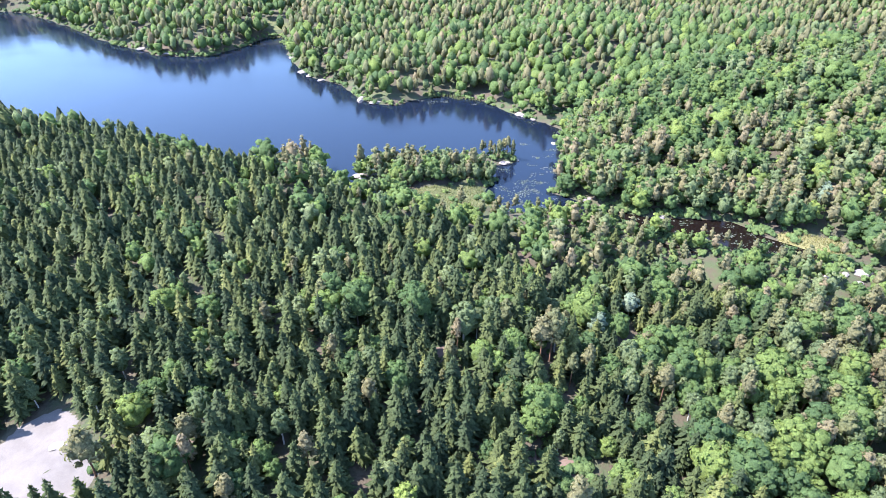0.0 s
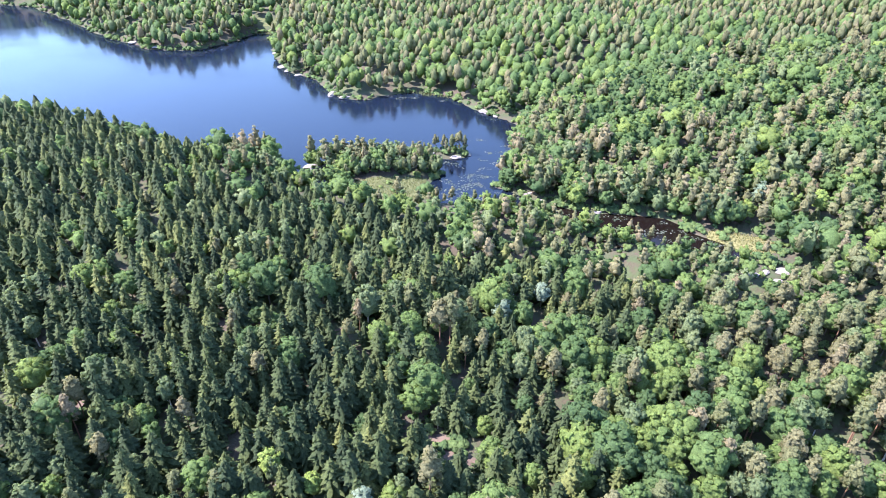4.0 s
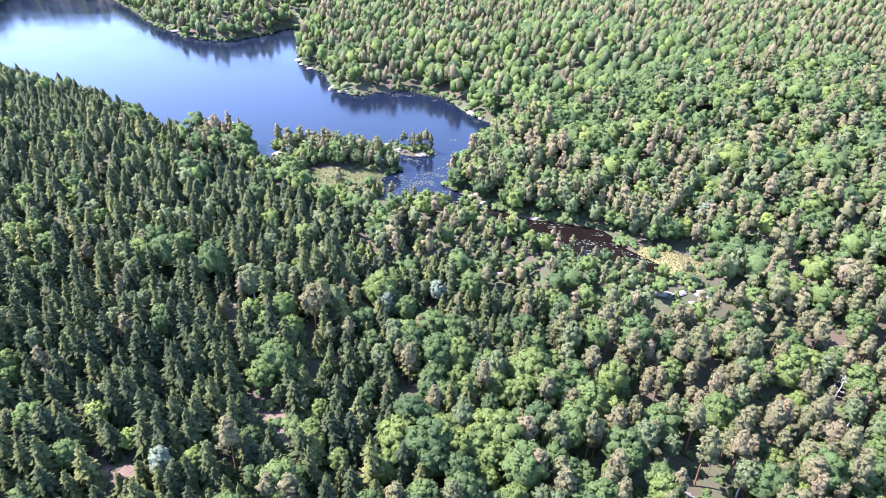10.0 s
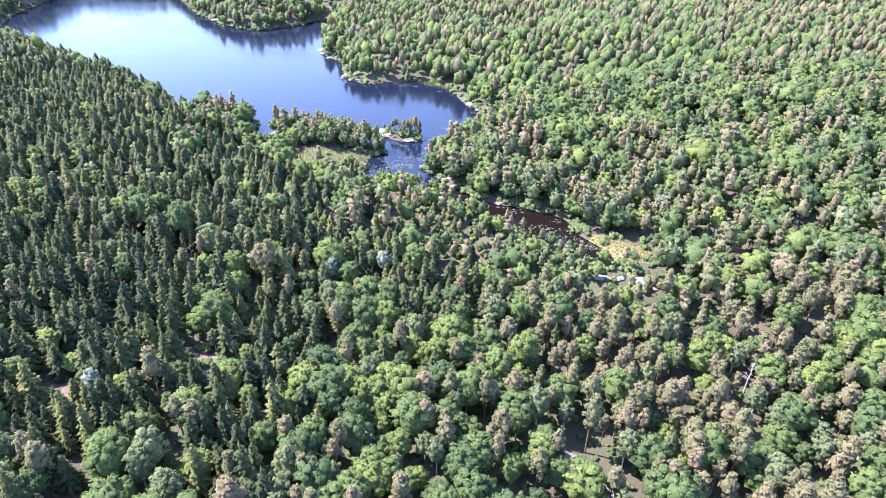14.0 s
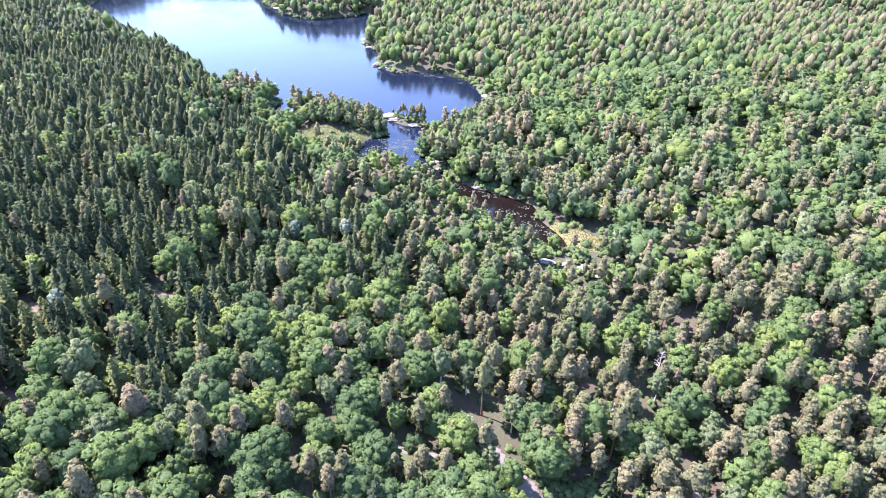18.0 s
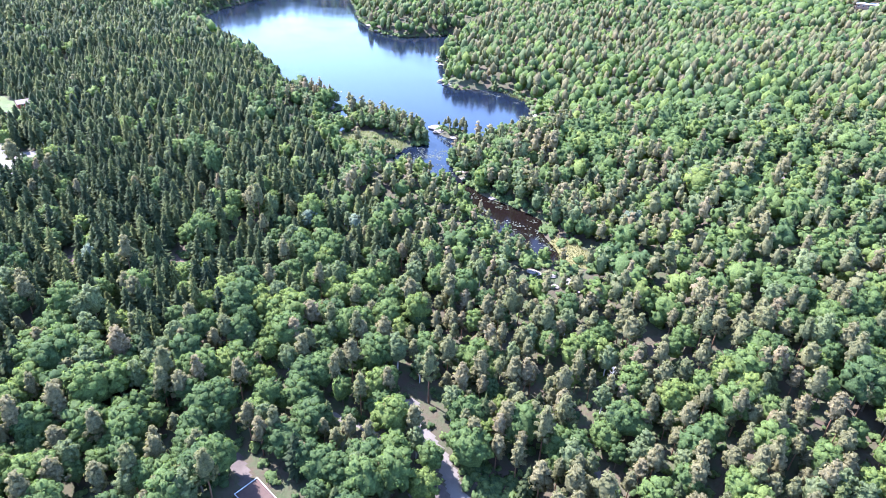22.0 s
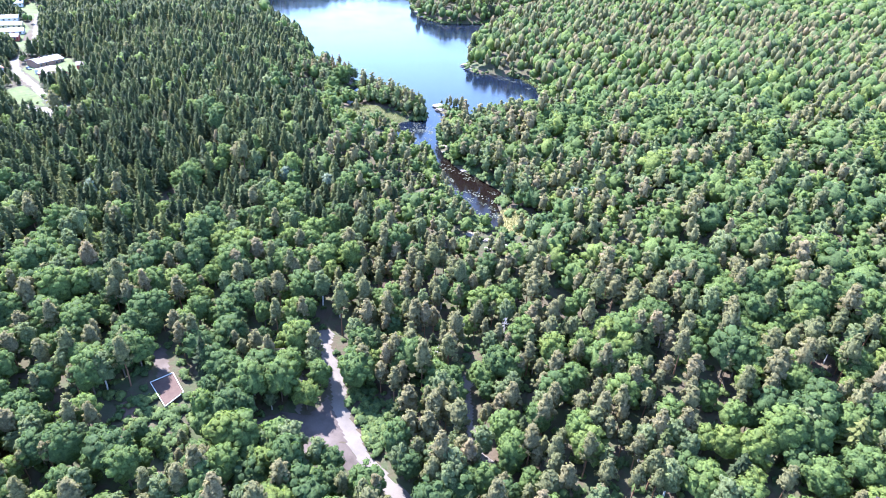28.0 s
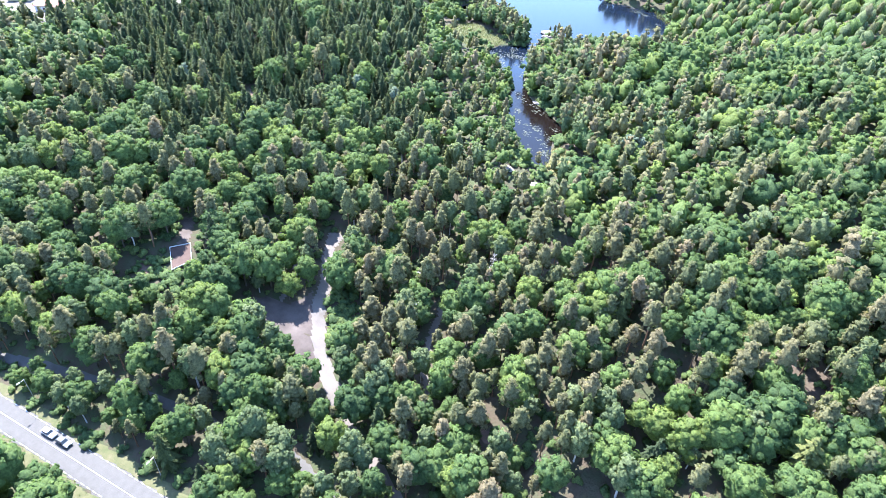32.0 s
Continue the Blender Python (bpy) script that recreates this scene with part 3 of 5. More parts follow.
def kind_weights(x, y):
    """How likely each kind of tree is at each place: spruce, pine, broadleaf, birch."""
    e = wob(x, y, 70, 21)
    f = wob(x, y, 45, 22)
    stand = np.clip(1.1 - np.maximum(0, (x - (34 + 0.16 * (y - 60))) / 28), 0, 1)
    stand = stand * np.clip((y - 46) / 14, 0, 1) * np.clip((x + 700) / 90, 0, 1) * np.clip((262 + 0.3 * np.maximum(0, -120 - x) - y) / 30, 0, 1)
    stand = stand * np.where(x > -60, np.clip((207 - 0.45 * np.maximum(x, -20) - y) / 22, 0.03, 1), 1)
    stand = np.maximum(stand, 0.9 * near(x, y, 73, 145, 17))
    stand = np.maximum(stand, 0.9 * near(x, y, 45, 70, 15))
    stand = np.maximum(stand, 0.35 * np.clip((430 - y) / 60, 0, 1) * (x < -60))
    sp = np.where(x < -110, 18.0, np.where(x < 15, 8.0, 6.0)) * stand * np.exp(0.7 * e) + 0.12
    pi = 0.40 + 2.6 * near(x, y, 185, 125, 34) + 1.6 * near(x, y, 150, 138, 30) + 1.5 * near(x, y, 120, 170, 45) + 1.8 * near(x, y, 85, 230, 36) + 0.8 * near(x, y, 110, 40, 40)
    pi = pi + 1.0 * near(x, y, 0, 440, 70) + 1.6 * near(x, y, 280, 470, 80) + 0.5 * (y > 430) * (1 + 0.9 * f) + 1.0 * near(x, y, 225, 180, 40)
    br = 1.6 + 2.4 * near(x, y, 125, 330, 75) * (1 + 0.5 * f) + 2.2 * near(x, y, 262, 190, 45) + 1.8 * near(x, y, 95, 78, 30) + 0.9 * near(x, y, 130, 50, 35)
    bi = 0.45 + 0.8 * near(x, y, -80, 120, 30) + 1.0 * near(x, y, -45, 205, 25) + 0.3 * near(x, y, 180, 60, 40) + 0.2 * (y < 40) + 1.2 * near(x, y, -230, 290, 45)
    # trees stand in groups of their kind
    pi = np.clip(pi, 0.05, None) * np.exp(1.0 * wob(x, y, 26, 41))
    br = br * np.exp(1.0 * wob(x, y, 30, 42))
    bi = bi * np.exp(1.2 * wob(x, y, 22, 43))
    spit = (x > -42) & (x < 30) & (y > 226) & (y < 258)
    sp, br = np.where(spit, 0.01, sp), np.where(spit, 0.3, br)
    wts = np.stack([sp, pi, br, bi], -1)
    return wts / wts.sum(-1, keepdims=True)


PATH_LINE = np.array([(0, -5), (150, -10), (230, 3), (270, 16), (300, 57)], float)


def path_distance(x, y):
    d = np.full(np.shape(x), 1e9)
    for (ax, ay), (bx, by) in zip(PATH_LINE[:-1], PATH_LINE[1:]):
        ex, ey = bx - ax, by - ay
        u = np.clip(((x - ax) * ex + (y - ay) * ey) / (ex * ex + ey * ey), 0, 1)
        d = np.minimum(d, np.hypot(x - ax - u * ex, y - ay - u * ey))
    return d


def scatter(x0, x1, y0, y1, step):
    nx, ny = int((x1 - x0) / step), int((y1 - y0) / step)
    gx, gy = np.meshgrid(np.arange(nx), np.arange(ny))
    x = x0 + (gx + 0.5 * (gy % 2) + RNG.uniform(-0.36, 0.36, gx.shape)) * step
    y = y0 + (gy + RNG.uniform(-0.36, 0.36, gx.shape)) * step
    return x.ravel(), y.ravel()


# The near edge of the open view over the wood, and how far off each tier of trees begins.
FRONT = np.array([(-100, 80), (-40, 58), (0, 40), (40, 10), (160, -8), (200, 0), (220, 34), (240, 70), (260, 96), (285, 118)], float)
NORTH_BANK = np.array([(46, 228), (58, 222), (72, 216), (88, 211), (113, 207), (129, 193), (140, 186)], float)


def tier_of(x, y):
    d = path_distance(x, y)
    tier = np.digitize(d, (165, 330, 600))
    ahead = y > np.interp(x, FRONT[:, 0], FRONT[:, 1])
    tier = np.where(ahead | (x < -100), tier, np.where((x < 60) & (y > -18), 1, 3))
    tier = np.where((x > 285) & (y < 120 + 2.85 * (x - 285)), 3, tier)
    return np.where((x < -100) & (y < 85 - 0.24 * (x + 200) - 12), 3, tier)


def plant():
    """Where every tree stands: x, y, kind, tier, size, turn."""
    rows = []
    for tier, (box, step) in enumerate((((-170, 300, -12, 260), 4.2), ((-360, 320, -20, 380), 4.6), ((-660, 480, 20, 680), 4.9), ((-860, 560, -150, 1260), 6.4))):
        x, y = scatter(*box, step)
        ok = tier_of(x, y) == tier
        if tier == 3:
            d = path_distance(x, y)
            ok &= (d < 1180) & ((d > 300) | (y > -150)) & (y > 0.75 * (x - 400)) & ((x > -260) | (y > 40 - 0.24 * (x + 200))) & (x < 480 - 0.3 * np.maximum(0, y - 700))
        x, y = x[ok], y[ok]
        ok = water_distance(x, y) > 0.9
        for c in CLEARINGS:
            ok &= edge_distance(c, x, y) > (2.4 if c is ROAD or c is COURT or c is GRAVEL_ROAD else 0.2 if c is LOWER_ROAD else 0.25 if c is CYCLE_WAY or c is SIDE_WAY or c is WOOD_PATH else 0.9)
        x, y = x[ok], y[ok]
        wts = kind_weights(x, y)
        u = RNG.uniform(0, 1, len(x))
        kind = (u[:, None] > np.cumsum(wts, -1)).sum(-1).clip(0, 3)
        # broad crowns need room: thin them
        keep = RNG.uniform(0, 1, len(x)) < np.array([[0.95, 0.80, 0.64, 0.78], [0.95, 0.82, 0.70, 0.80], [0.95, 0.88, 0.82, 0.86], [0.97, 0.97, 0.97, 0.97]])[tier][kind]
        x, y, kind = x[keep], y[keep], kind[keep]
        size = RNG.uniform(0.66, 1.20, len(x)) * (1.0 + 0.1 * wob(x, y, 60, 31)) * (1.0, 1.0, 0.94, 1.12)[tier]
        # lower growth on the near bank of the lake and its outlet
        shore = edge_distance(LAKE, x, y)
        low = (x > -70) & (x < 150) & (y < np.where(x < 30, 258, np.interp(x, NORTH_BANK[:, 0], NORTH_BANK[:, 1]))) & (shore < 40)
        spit = (x > -60) & (x < 30) & (y > 224) & (y < 262)
        size = np.where(low & ~spit, size * (0.48 + 0.52 * np.clip(shore / 40, 0, 1) ** 0.8), size)
        # round crowns stay small inside the spruce stand, and garden trees low
        dense = (wts[keep][:, 0] > 0.6) & (kind != 0)
        size = np.where(dense, size * 0.74, size)
        size = np.where(near(x, y, -178, 106, 26) > 0.4, size * 0.6, size)
        # low growth below the court, and between the cycle path and the road
        off = (x - 181.8) * 0.594 - (y - 16.6) * 0.804
        small = (np.hypot((x - 144) / 15, (y - 47) / 9) < 1) | ((off < 0) & (off > -13) & (x < 193) & (x > 60))
        size = np.where(small, size * 0.70, size)
        size = np.where(spit, size * 0.8, size)
        rows.append(np.stack([x, y, kind, np.full(len(x), tier), size, RNG.uniform(0, 6.28, len(x))], -1))
    # close young growth on the spit, the islet and the outlet's far bank
    for (x0, x1, y0, y1), step, lo, hi, mixes in (((-66, 30, 225, 260), 3.2, 0.45, 0.82, (0.35, 0.3)), ((8, 39, 258, 274), 3.6, 0.28, 0.45, (0.5, 0.1)), ((46, 140, 186, 300), 4.0, 0.6, 1.05, (0.5, 0.3))):
        x, y = scatter(x0, x1, y0, y1, step)
        ok = water_distance(x, y) > (0.5 if x0 == 8 else 0.9)
        if x0 == 8:
            ok &= x > 13
        elif x0 == 46:
            ok &= (water_distance(x, y) < 20) & (y > np.interp(x, NORTH_BANK[:, 0], NORTH_BANK[:, 1]))
        for c in (MEADOW, REED_BANK, ROCK_CLEARING):
            ok &= edge_distance(c, x, y) > 0.8
        x, y = x[ok], y[ok]
        u = RNG.uniform(0, 1, len(x))
        kind = np.where(u < mixes[0], 1, np.where(u < mixes[0] + mixes[1], 2, 3))
        rows.append(np.stack([x, y, kind, np.ones(len(x)), RNG.uniform(lo, hi, len(x)), RNG.uniform(0, 6.28, len(x))], -1))
    return np.concatenate(rows)


def part(name, me, parent, label=""):
    ob = new(name, me)
    ob.parent = parent
    return tagged(ob, label)


TREE_LABEL = {"spruce": ("dark green narrow spruce with drooping boughs", "spruce"), "pine": ("tall pine with reddish stem and brownish green crown", "pine tree"),
              "broadleaf": ("round-crowned green broadleaf tree in full summer leaf", "broadleaf tree"), "birch": ("pale green slender birch with white stem", "birch")}


def grow():
    rows = plant()
    x, y = rows[:, 0], rows[:, 1]
    z = ground_z(x, y)
    kinds, tiers = rows[:, 2].astype(int), rows[:, 3].astype(int)
    ref = np.hypot((x - 120) * 0.55, y - 85)
    for ki, kname in enumerate(KINDS):
        nearest = np.where((kinds == ki) & (tiers == 0))[0]
        nearest = nearest[np.argsort(ref[nearest])]
        single, rest = nearest[:SINGLE], nearest[SINGLE:]
        makers = []
        for i, (crown, trunk) in enumerate(TEMPLATES[(kname, 0)]):
            makers.append((mesh_of("crown", crown[0], crown[1], LEAF[kname], normals=crown[2]), mesh_of("trunk", trunk[0], trunk[1], BARK[kname])))
        for j, t in enumerate(single):
            root = new(f"{kname}_tree" if kname != "birch" else "birch_tree")
            tagged(root, TREE_LABEL[kname][0], TREE_LABEL[kname][1], f"{kname} trees of the near wood")
            cm, tm = makers[j % len(makers)]
            part("trunk", tm, root)
            part("crown", cm, root)
            s = rows[t, 4]
            root.matrix_basis = Matrix.LocRotScale((x[t], y[t], z[t]), Euler((0, 0, rows[t, 5])), (s * (0.92 + 0.16 * (j % 7) / 6),) * 2 + (s,))
        for tier in range(4):
            ids = rest if tier == 0 else np.where((kinds == ki) & (tiers == tier))[0]
            temps = TEMPLATES[(kname, tier)]
            co, tri, tint, mi, nv, n = [], [], [], [], [], 0
            for v, (crown, trunk) in enumerate(temps):
                sel = ids[v::len(temps)]
                bits = ((crown, 0), (trunk + (np.zeros(trunk[0].shape),), 1)) if tier < 1 else ((crown, 0),)
                for (c, f, q), m in bits:
                    if not len(sel):
                        continue
                    ca, sa, s = np.cos(rows[sel, 5])[:, None], np.sin(rows[sel, 5])[:, None], rows[sel, 4][:, None]
                    px = (c[None, :, 0] * ca - c[None, :, 1] * sa) * s + x[sel][:, None]
                    py = (c[None, :, 0] * sa + c[None, :, 1] * ca) * s + y[sel][:, None]
                    pz = c[None, :, 2] * s + z[sel][:, None]
                    co.append(np.stack([px, py, pz], -1).reshape(-1, 3))
                    nv.append(np.stack([q[None, :, 0] * ca - q[None, :, 1] * sa, q[None, :, 0] * sa + q[None, :, 1] * ca, np.broadcast_to(q[None, :, 2], px.shape)], -1).reshape(-1, 3))
                    tri.append((f[None] + (np.arange(len(sel)) * len(c))[:, None, None] + n).reshape(-1, 3))
                    tint.append(np.repeat(RNG.uniform(0, 1, len(sel)), len(c)))
                    mi.append(np.full(len(sel) * len(f), m))
                    n += len(sel) * len(c)
            if not co:
                continue
            me = mesh_of(f"{kname}_wood", np.concatenate(co), np.concatenate(tri), LEAF[kname], BARK[kname], index=np.concatenate(mi), tint=np.concatenate(tint), normals=np.concatenate(nv))
            ob = new(f"{kname}_wood", me)
            tagged(ob, f"{('near', 'middle', 'farther', 'distant')[tier]} stretch of {kname} forest canopy on the hills", "forest", kind="stuff")


SINGLE = 280
grow()


# ---- ground covers ----
GZ = ground_z(*np.meshgrid(XS, YS))


def mesh_z(x, y):
    """The height of the ground sheet itself."""
    x, y = np.asarray(x, float), np.asarray(y, float)
    i = np.clip(np.searchsorted(XS, x) - 1, 0, len(XS) - 2)
    j = np.clip(np.searchsorted(YS, y) - 1, 0, len(YS) - 2)
    u, v = (x - XS[i]) / (XS[i + 1] - XS[i]), (y - YS[j]) / (YS[j + 1] - YS[j])
    return (GZ[j, i] * (1 - u) + GZ[j, i + 1] * u) * (1 - v) + (GZ[j + 1, i] * (1 - u) + GZ[j + 1, i + 1] * u) * v


def drape(name, outline, lift, mat, label, category, step=0.8, rag=0.4):
    """A thin cover laid over the ground inside an outline, with a ragged edge."""
    lo, hi = outline.min(0) - 2, outline.max(0) + 2
    step = max(step, math.sqrt((hi[0] - lo[0]) * (hi[1] - lo[1]) / 60000))
    xs, ys = np.arange(lo[0], hi[0], step), np.arange(lo[1], hi[1], step)
    gx, gy = np.meshgrid(xs, ys)
    d = edge_distance(outline, gx, gy) + rag * wob(gx, gy, 7, 8)
    z = mesh_z(gx, gy) + np.where(d < 0, lift, lift - 0.25)
    keep = np.minimum(np.minimum(d[:-1, :-1], d[1:, :-1]), np.minimum(d[:-1, 1:], d[1:, 1:])) < 0
    ob = sheet(name, xs, ys, z, mat, keep)
    return tagged(ob, label, category, kind="structure")


def ground_material(name, stops, coarse, fine, rough=0.9, relief=0.05):
    a = Mat(name, rough)
    c = a.ramp(a.noise(coarse, 4.0, 0.6), stops)
    f = a.ramp(a.noise(fine, 4.0, 0.7), [(0.3, (0.78, 0.78, 0.78)), (0.7, (1.15, 1.14, 1.12))])
    a.colour(a.mix(1.0, c, f, 'MULTIPLY'))
    a.bump(a.noise(fine, 4.0, 0.7), 0.6, relief)
    return a.m


GRAVEL = ground_material("pale_gravel", [(0.3, (0.110, 0.094, 0.084)), (0.6, (0.140, 0.121, 0.108)), (0.8, (0.121, 0.097, 0.085))], 0.22, 9.0)
# pinkish grit, its colour darkened to hold the turning place's tree shade
SHADED_PINK_GRIT = ground_material("shaded_pinkish_grit", [(0.3, (0.052, 0.040, 0.035)), (0.5, (0.082, 0.064, 0.057)), (0.75, (0.112, 0.090, 0.080))], 0.16, 7.0)
ASPHALT = ground_material("worn_asphalt", [(0.3, (0.076, 0.070, 0.066)), (0.7, (0.091, 0.085, 0.080))], 0.5, 14.0, 0.85, 0.01)
GRASS = ground_material("mown_grass", [(0.3, (0.058, 0.082, 0.028)), (0.55, (0.078, 0.098, 0.035)), (0.8, (0.105, 0.098, 0.047))], 0.35, 6.0, 0.95, 0.12)
DRY_GRASS = ground_material("dry_verge_grass", [(0.3, (0.066, 0.074, 0.030)), (0.6, (0.101, 0.094, 0.047)), (0.8, (0.129, 0.108, 0.070))], 0.4, 6.0, 0.95, 0.1)
RED_GRIT = ground_material("red_brown_grit", [(0.3, (0.062, 0.038, 0.031)), (0.7, (0.086, 0.055, 0.045))], 0.5, 9.0)
MARSH = ground_material("marsh_grass", [(0.3, (0.066, 0.074, 0.028)), (0.6, (0.098, 0.098, 0.039)), (0.8, (0.082, 0.074, 0.039))], 0.25, 5.0, 0.95, 0.15)
YELLOW_MARSH = ground_material("yellow_marsh_grass", [(0.3, (0.112, 0.104, 0.040)), (0.6, (0.158, 0.138, 0.056)), (0.8, (0.112, 0.096, 0.048))], 0.25, 5.0, 0.95, 0.15)
LITTER = ground_material("needle_litter", [(0.3, (0.078, 0.053, 0.039)), (0.6, (0.133, 0.090, 0.069)), (0.8, (0.070, 0.066, 0.033))], 0.3, 5.0, 0.95, 0.1)
SLAB = ground_material("granite", [(0.3, (0.16, 0.136, 0.124)), (0.55, (0.22, 0.186, 0.168)), (0.8, (0.125, 0.11, 0.10))], 0.5, 4.0, 0.85, 0.1)


def paint(name, colour, rough=0.6, metal=0.0, wear=0.18):
    a = Mat(name, rough, metal)
    lo, hi = tuple(c * (1 - wear) for c in colour), tuple(min(1, c * (1 + wear)) for c in colour)
    a.colour(a.ramp(a.noise(1.7, 5.0, 0.65), [(0.3, lo), (0.7, hi)]))
    return a.m


WHITE = paint("white_paint", (0.62, 0.61, 0.59))
for nm, o, lift, m, lab, cat in (
        ("verge", VERGE, 0.05, DRY_GRASS, "sun-dried grass verge beside the main road", "verge"),
        ("verge", BACK_VERGE, 0.05, DRY_GRASS, "narrow dry grass strip along the road", "verge"),
        ("gravel_road", GRAVEL_ROAD, 0.10, GRAVEL, "pale gravel forest road winding between trees", "gravel road"),
        ("gravel_road", LOWER_ROAD, 0.10, GRAVEL, "half-hidden lower stretch of gravel road under trees", "gravel road"),
        ("gravel_turning_place", TURNING, 0.07, SHADED_PINK_GRIT, "pinkish grit turning place, coloured darker for tree shade", "gravel yard"),
        ("gravel_path", SIDE_WAY, 0.12, GRAVEL, "shaded gravel side way under the trees", "path"),
        ("cycle_path", CYCLE_WAY, 0.10, ASPHALT, "grey asphalt cycle path behind the road trees", "path"),
        ("woodland_path", WOOD_PATH, 0.10, GRAVEL, "narrow pale path through the pines", "path"),
        ("gravel_path", COURT_WAY, 0.12, SHADED_PINK_GRIT, "short gravel way to the play court", "path"),
        ("gravel_yard", LOT, 0.08, GRAVEL, "wide sunlit pale gravel yard at the wood's edge", "gravel yard"),
        ("village_road", VILLAGE_ROAD, 0.10, GRAVEL, "sun-bleached residential street with a bend", "road"),
        ("lawn", LAWN_FAR, 0.06, GRASS, "light green lawn beyond the houses", "lawn"),
        ("lawn", LAWN_NEAR, 0.06, GRASS, "small green lawn beside the street", "lawn"),
        ("lawn", LAWN_BY_HOUSE, 0.05, GRASS, "garden lawn around the grey-roofed houses", "lawn"),
        ("lawn", LAWN_BEND, 0.06, GRASS, "green lawn inside the street's bend", "lawn"),
        ("yard", YARD_SOUTH, 0.06, GRAVEL, "bright paved yard by the red-roofed house", "yard"),
        ("yard", ROWS, 0.05, GRASS, "gardens and drives between rows of houses", "garden"),
        ("meadow", MEADOW, 0.06, MARSH, "yellow-green marsh meadow on the lake's peninsula", "meadow"),
        ("reed_bank", REED_BANK, 0.06, YELLOW_MARSH, "yellow marsh grass where the outlet ends", "meadow"),
        # the shadow over this yard is put into its near-black colour
        ("factory_yard", TANK_YARD, 0.06, paint("shadowed_yard", (0.034, 0.030, 0.029), 0.95), "dirt yard round the white tank, coloured dark for shadow", "yard")):
    drape(nm, o, lift, m, lab, cat)
for gl in GLADES[:13]:
    drape("glade", gl, 0.05, LITTER, "small opening of reddish needle litter in the wood", "glade")
for gl in GLADES[13:]:
    drape("glade", gl, 0.05, MARSH, "pale grassy opening in the distant wood", "glade", 2.0)

# ---- the main road with its markings ----


def box_mesh(name, sx, sy, sz, mat, bevel=0.0, x=0.0, y=0.0, z=0.0):
    """A box from z upward, centred on x, y."""
    bm = bmesh.new()
    bmesh.ops.create_cube(bm, size=1.0)
    for v in bm.verts:
        v.co = Vector((v.co.x * sx + x, v.co.y * sy + y, (v.co.z + 0.5) * sz + z))
    if bevel:
        bmesh.ops.bevel(bm, geom=bm.edges[:], offset=bevel, segments=2, affect='EDGES')
    return finish(name, bm, mat)


def finish(name, bm, *mats):
    me = bpy.data.meshes.new(name)
    bm.to_mesh(me)
    bm.free()
    for m in mats:
        me.materials.append(m)
    return me


ROAD_TURN = math.atan2(ROAD_DIR[1], ROAD_DIR[0])
road = drape("road", ROAD, 0.12, ASPHALT, "pale two-lane asphalt road with white dashed edge lines", "road", 1.0, 0.0)
dash_me = box_mesh("edge_line", 1.0, 0.14, 0.012, WHITE)
mid_long = box_mesh("centre_line", 9.0, 0.14, 0.012, WHITE)


def mark(me, along, across):
    p = ROAD_MID + ROAD_DIR * along + ROAD_SIDE * across
    ob = new(me.name.split(".")[0], me)
    ob.parent = road
    ob.matrix_basis = pose(p[0], p[1], float(mesh_z(p[0], p[1])) + 0.125, 0, 0, math.degrees(ROAD_TURN))


for k in range(-24, 26):
    mark(dash_me, k * 2.0, -3.45)
    mark(dash_me, k * 2.0, 3.45)
for k in range(-5, 6):
    mark(mid_long, k * 9.1, 0.0)

# ---- rocks ----


def rock_mesh(seed, flat=0.4):
    rng = np.random.RandomState(seed)
    bm = bmesh.new()
    bmesh.ops.create_icosphere(bm, subdivisions=3, radius=1.0)
    off = Vector(rng.uniform(-50, 50, 3))
    for v in bm.verts:
        n = noise.noise(v.co * 1.1 + off) * 0.45 + noise.noise(v.co * 2.7 + off) * 0.2
        v.co = v.co * (1 + n)
        v.co.z = max(v.co.z, -0.5) * flat
    me = finish("rock", bm, SLAB)
    return me


ROCK_MESHES = [rock_mesh(s, f) for s, f in ((1, 0.35), (2, 0.5), (3, 0.3), (4, 0.6), (5, 0.42))]
SHORE_ROCKS = [(-35, 247, 4.5, 20), (-33, 243, 3, 70), (14, 267, 7.5, 12), (18, 263, 4.2, 40), (30, 261, 3.6, 0), (36, 265, 2.4, 80), (-52, 250, 4.2, 10), (-56, 253, 4, 60),
               (44, 323, 4.5, 130), (50, 317, 3, 90), (-88, 400, 6, 60), (-81, 391, 5, 70), (-72, 383, 4.5, 50), (-44, 347, 6, 70), (-36, 341, 4.5, 20), (-101, 432, 4, 80),
               (56, 285, 3, 90), (60, 225, 3.2, 30), (66, 220, 2.6, 0), (87, 212, 2.8, 20), (-186, 436, 6, 20), (-210, 449, 5, 30)]
for k, (rx, ry, rs, ra) in enumerate(SHORE_ROCKS):
    ob = new("shore_rock", ROCK_MESHES[k % 5])
    zz = max(float(mesh_z(rx, ry)), -0.4)
    ob.matrix_basis = Matrix.LocRotScale((rx, ry, zz + 0.1), Euler((0, 0, radians(ra))), (rs * 0.75, rs * 0.42, rs * 0.42))
    tagged(ob, "pale bare granite rock at the water's edge", "rock", "rocks along the shore")
INLAND = [(132, 171, 3.2, 10), (138, 173.5, 2.2, 60), (145, 175, 4.0, 5), (149, 173, 1.8, 40), (141, 170, 1.9, 0), (77, 180, 2.6, 0), (185, 289, 4, 20), (190, 293, 3, 0), (181, 284, 2.4, 50),
          (100, 205, 1.5, 0), (-87, 97, 2.4, 20)]
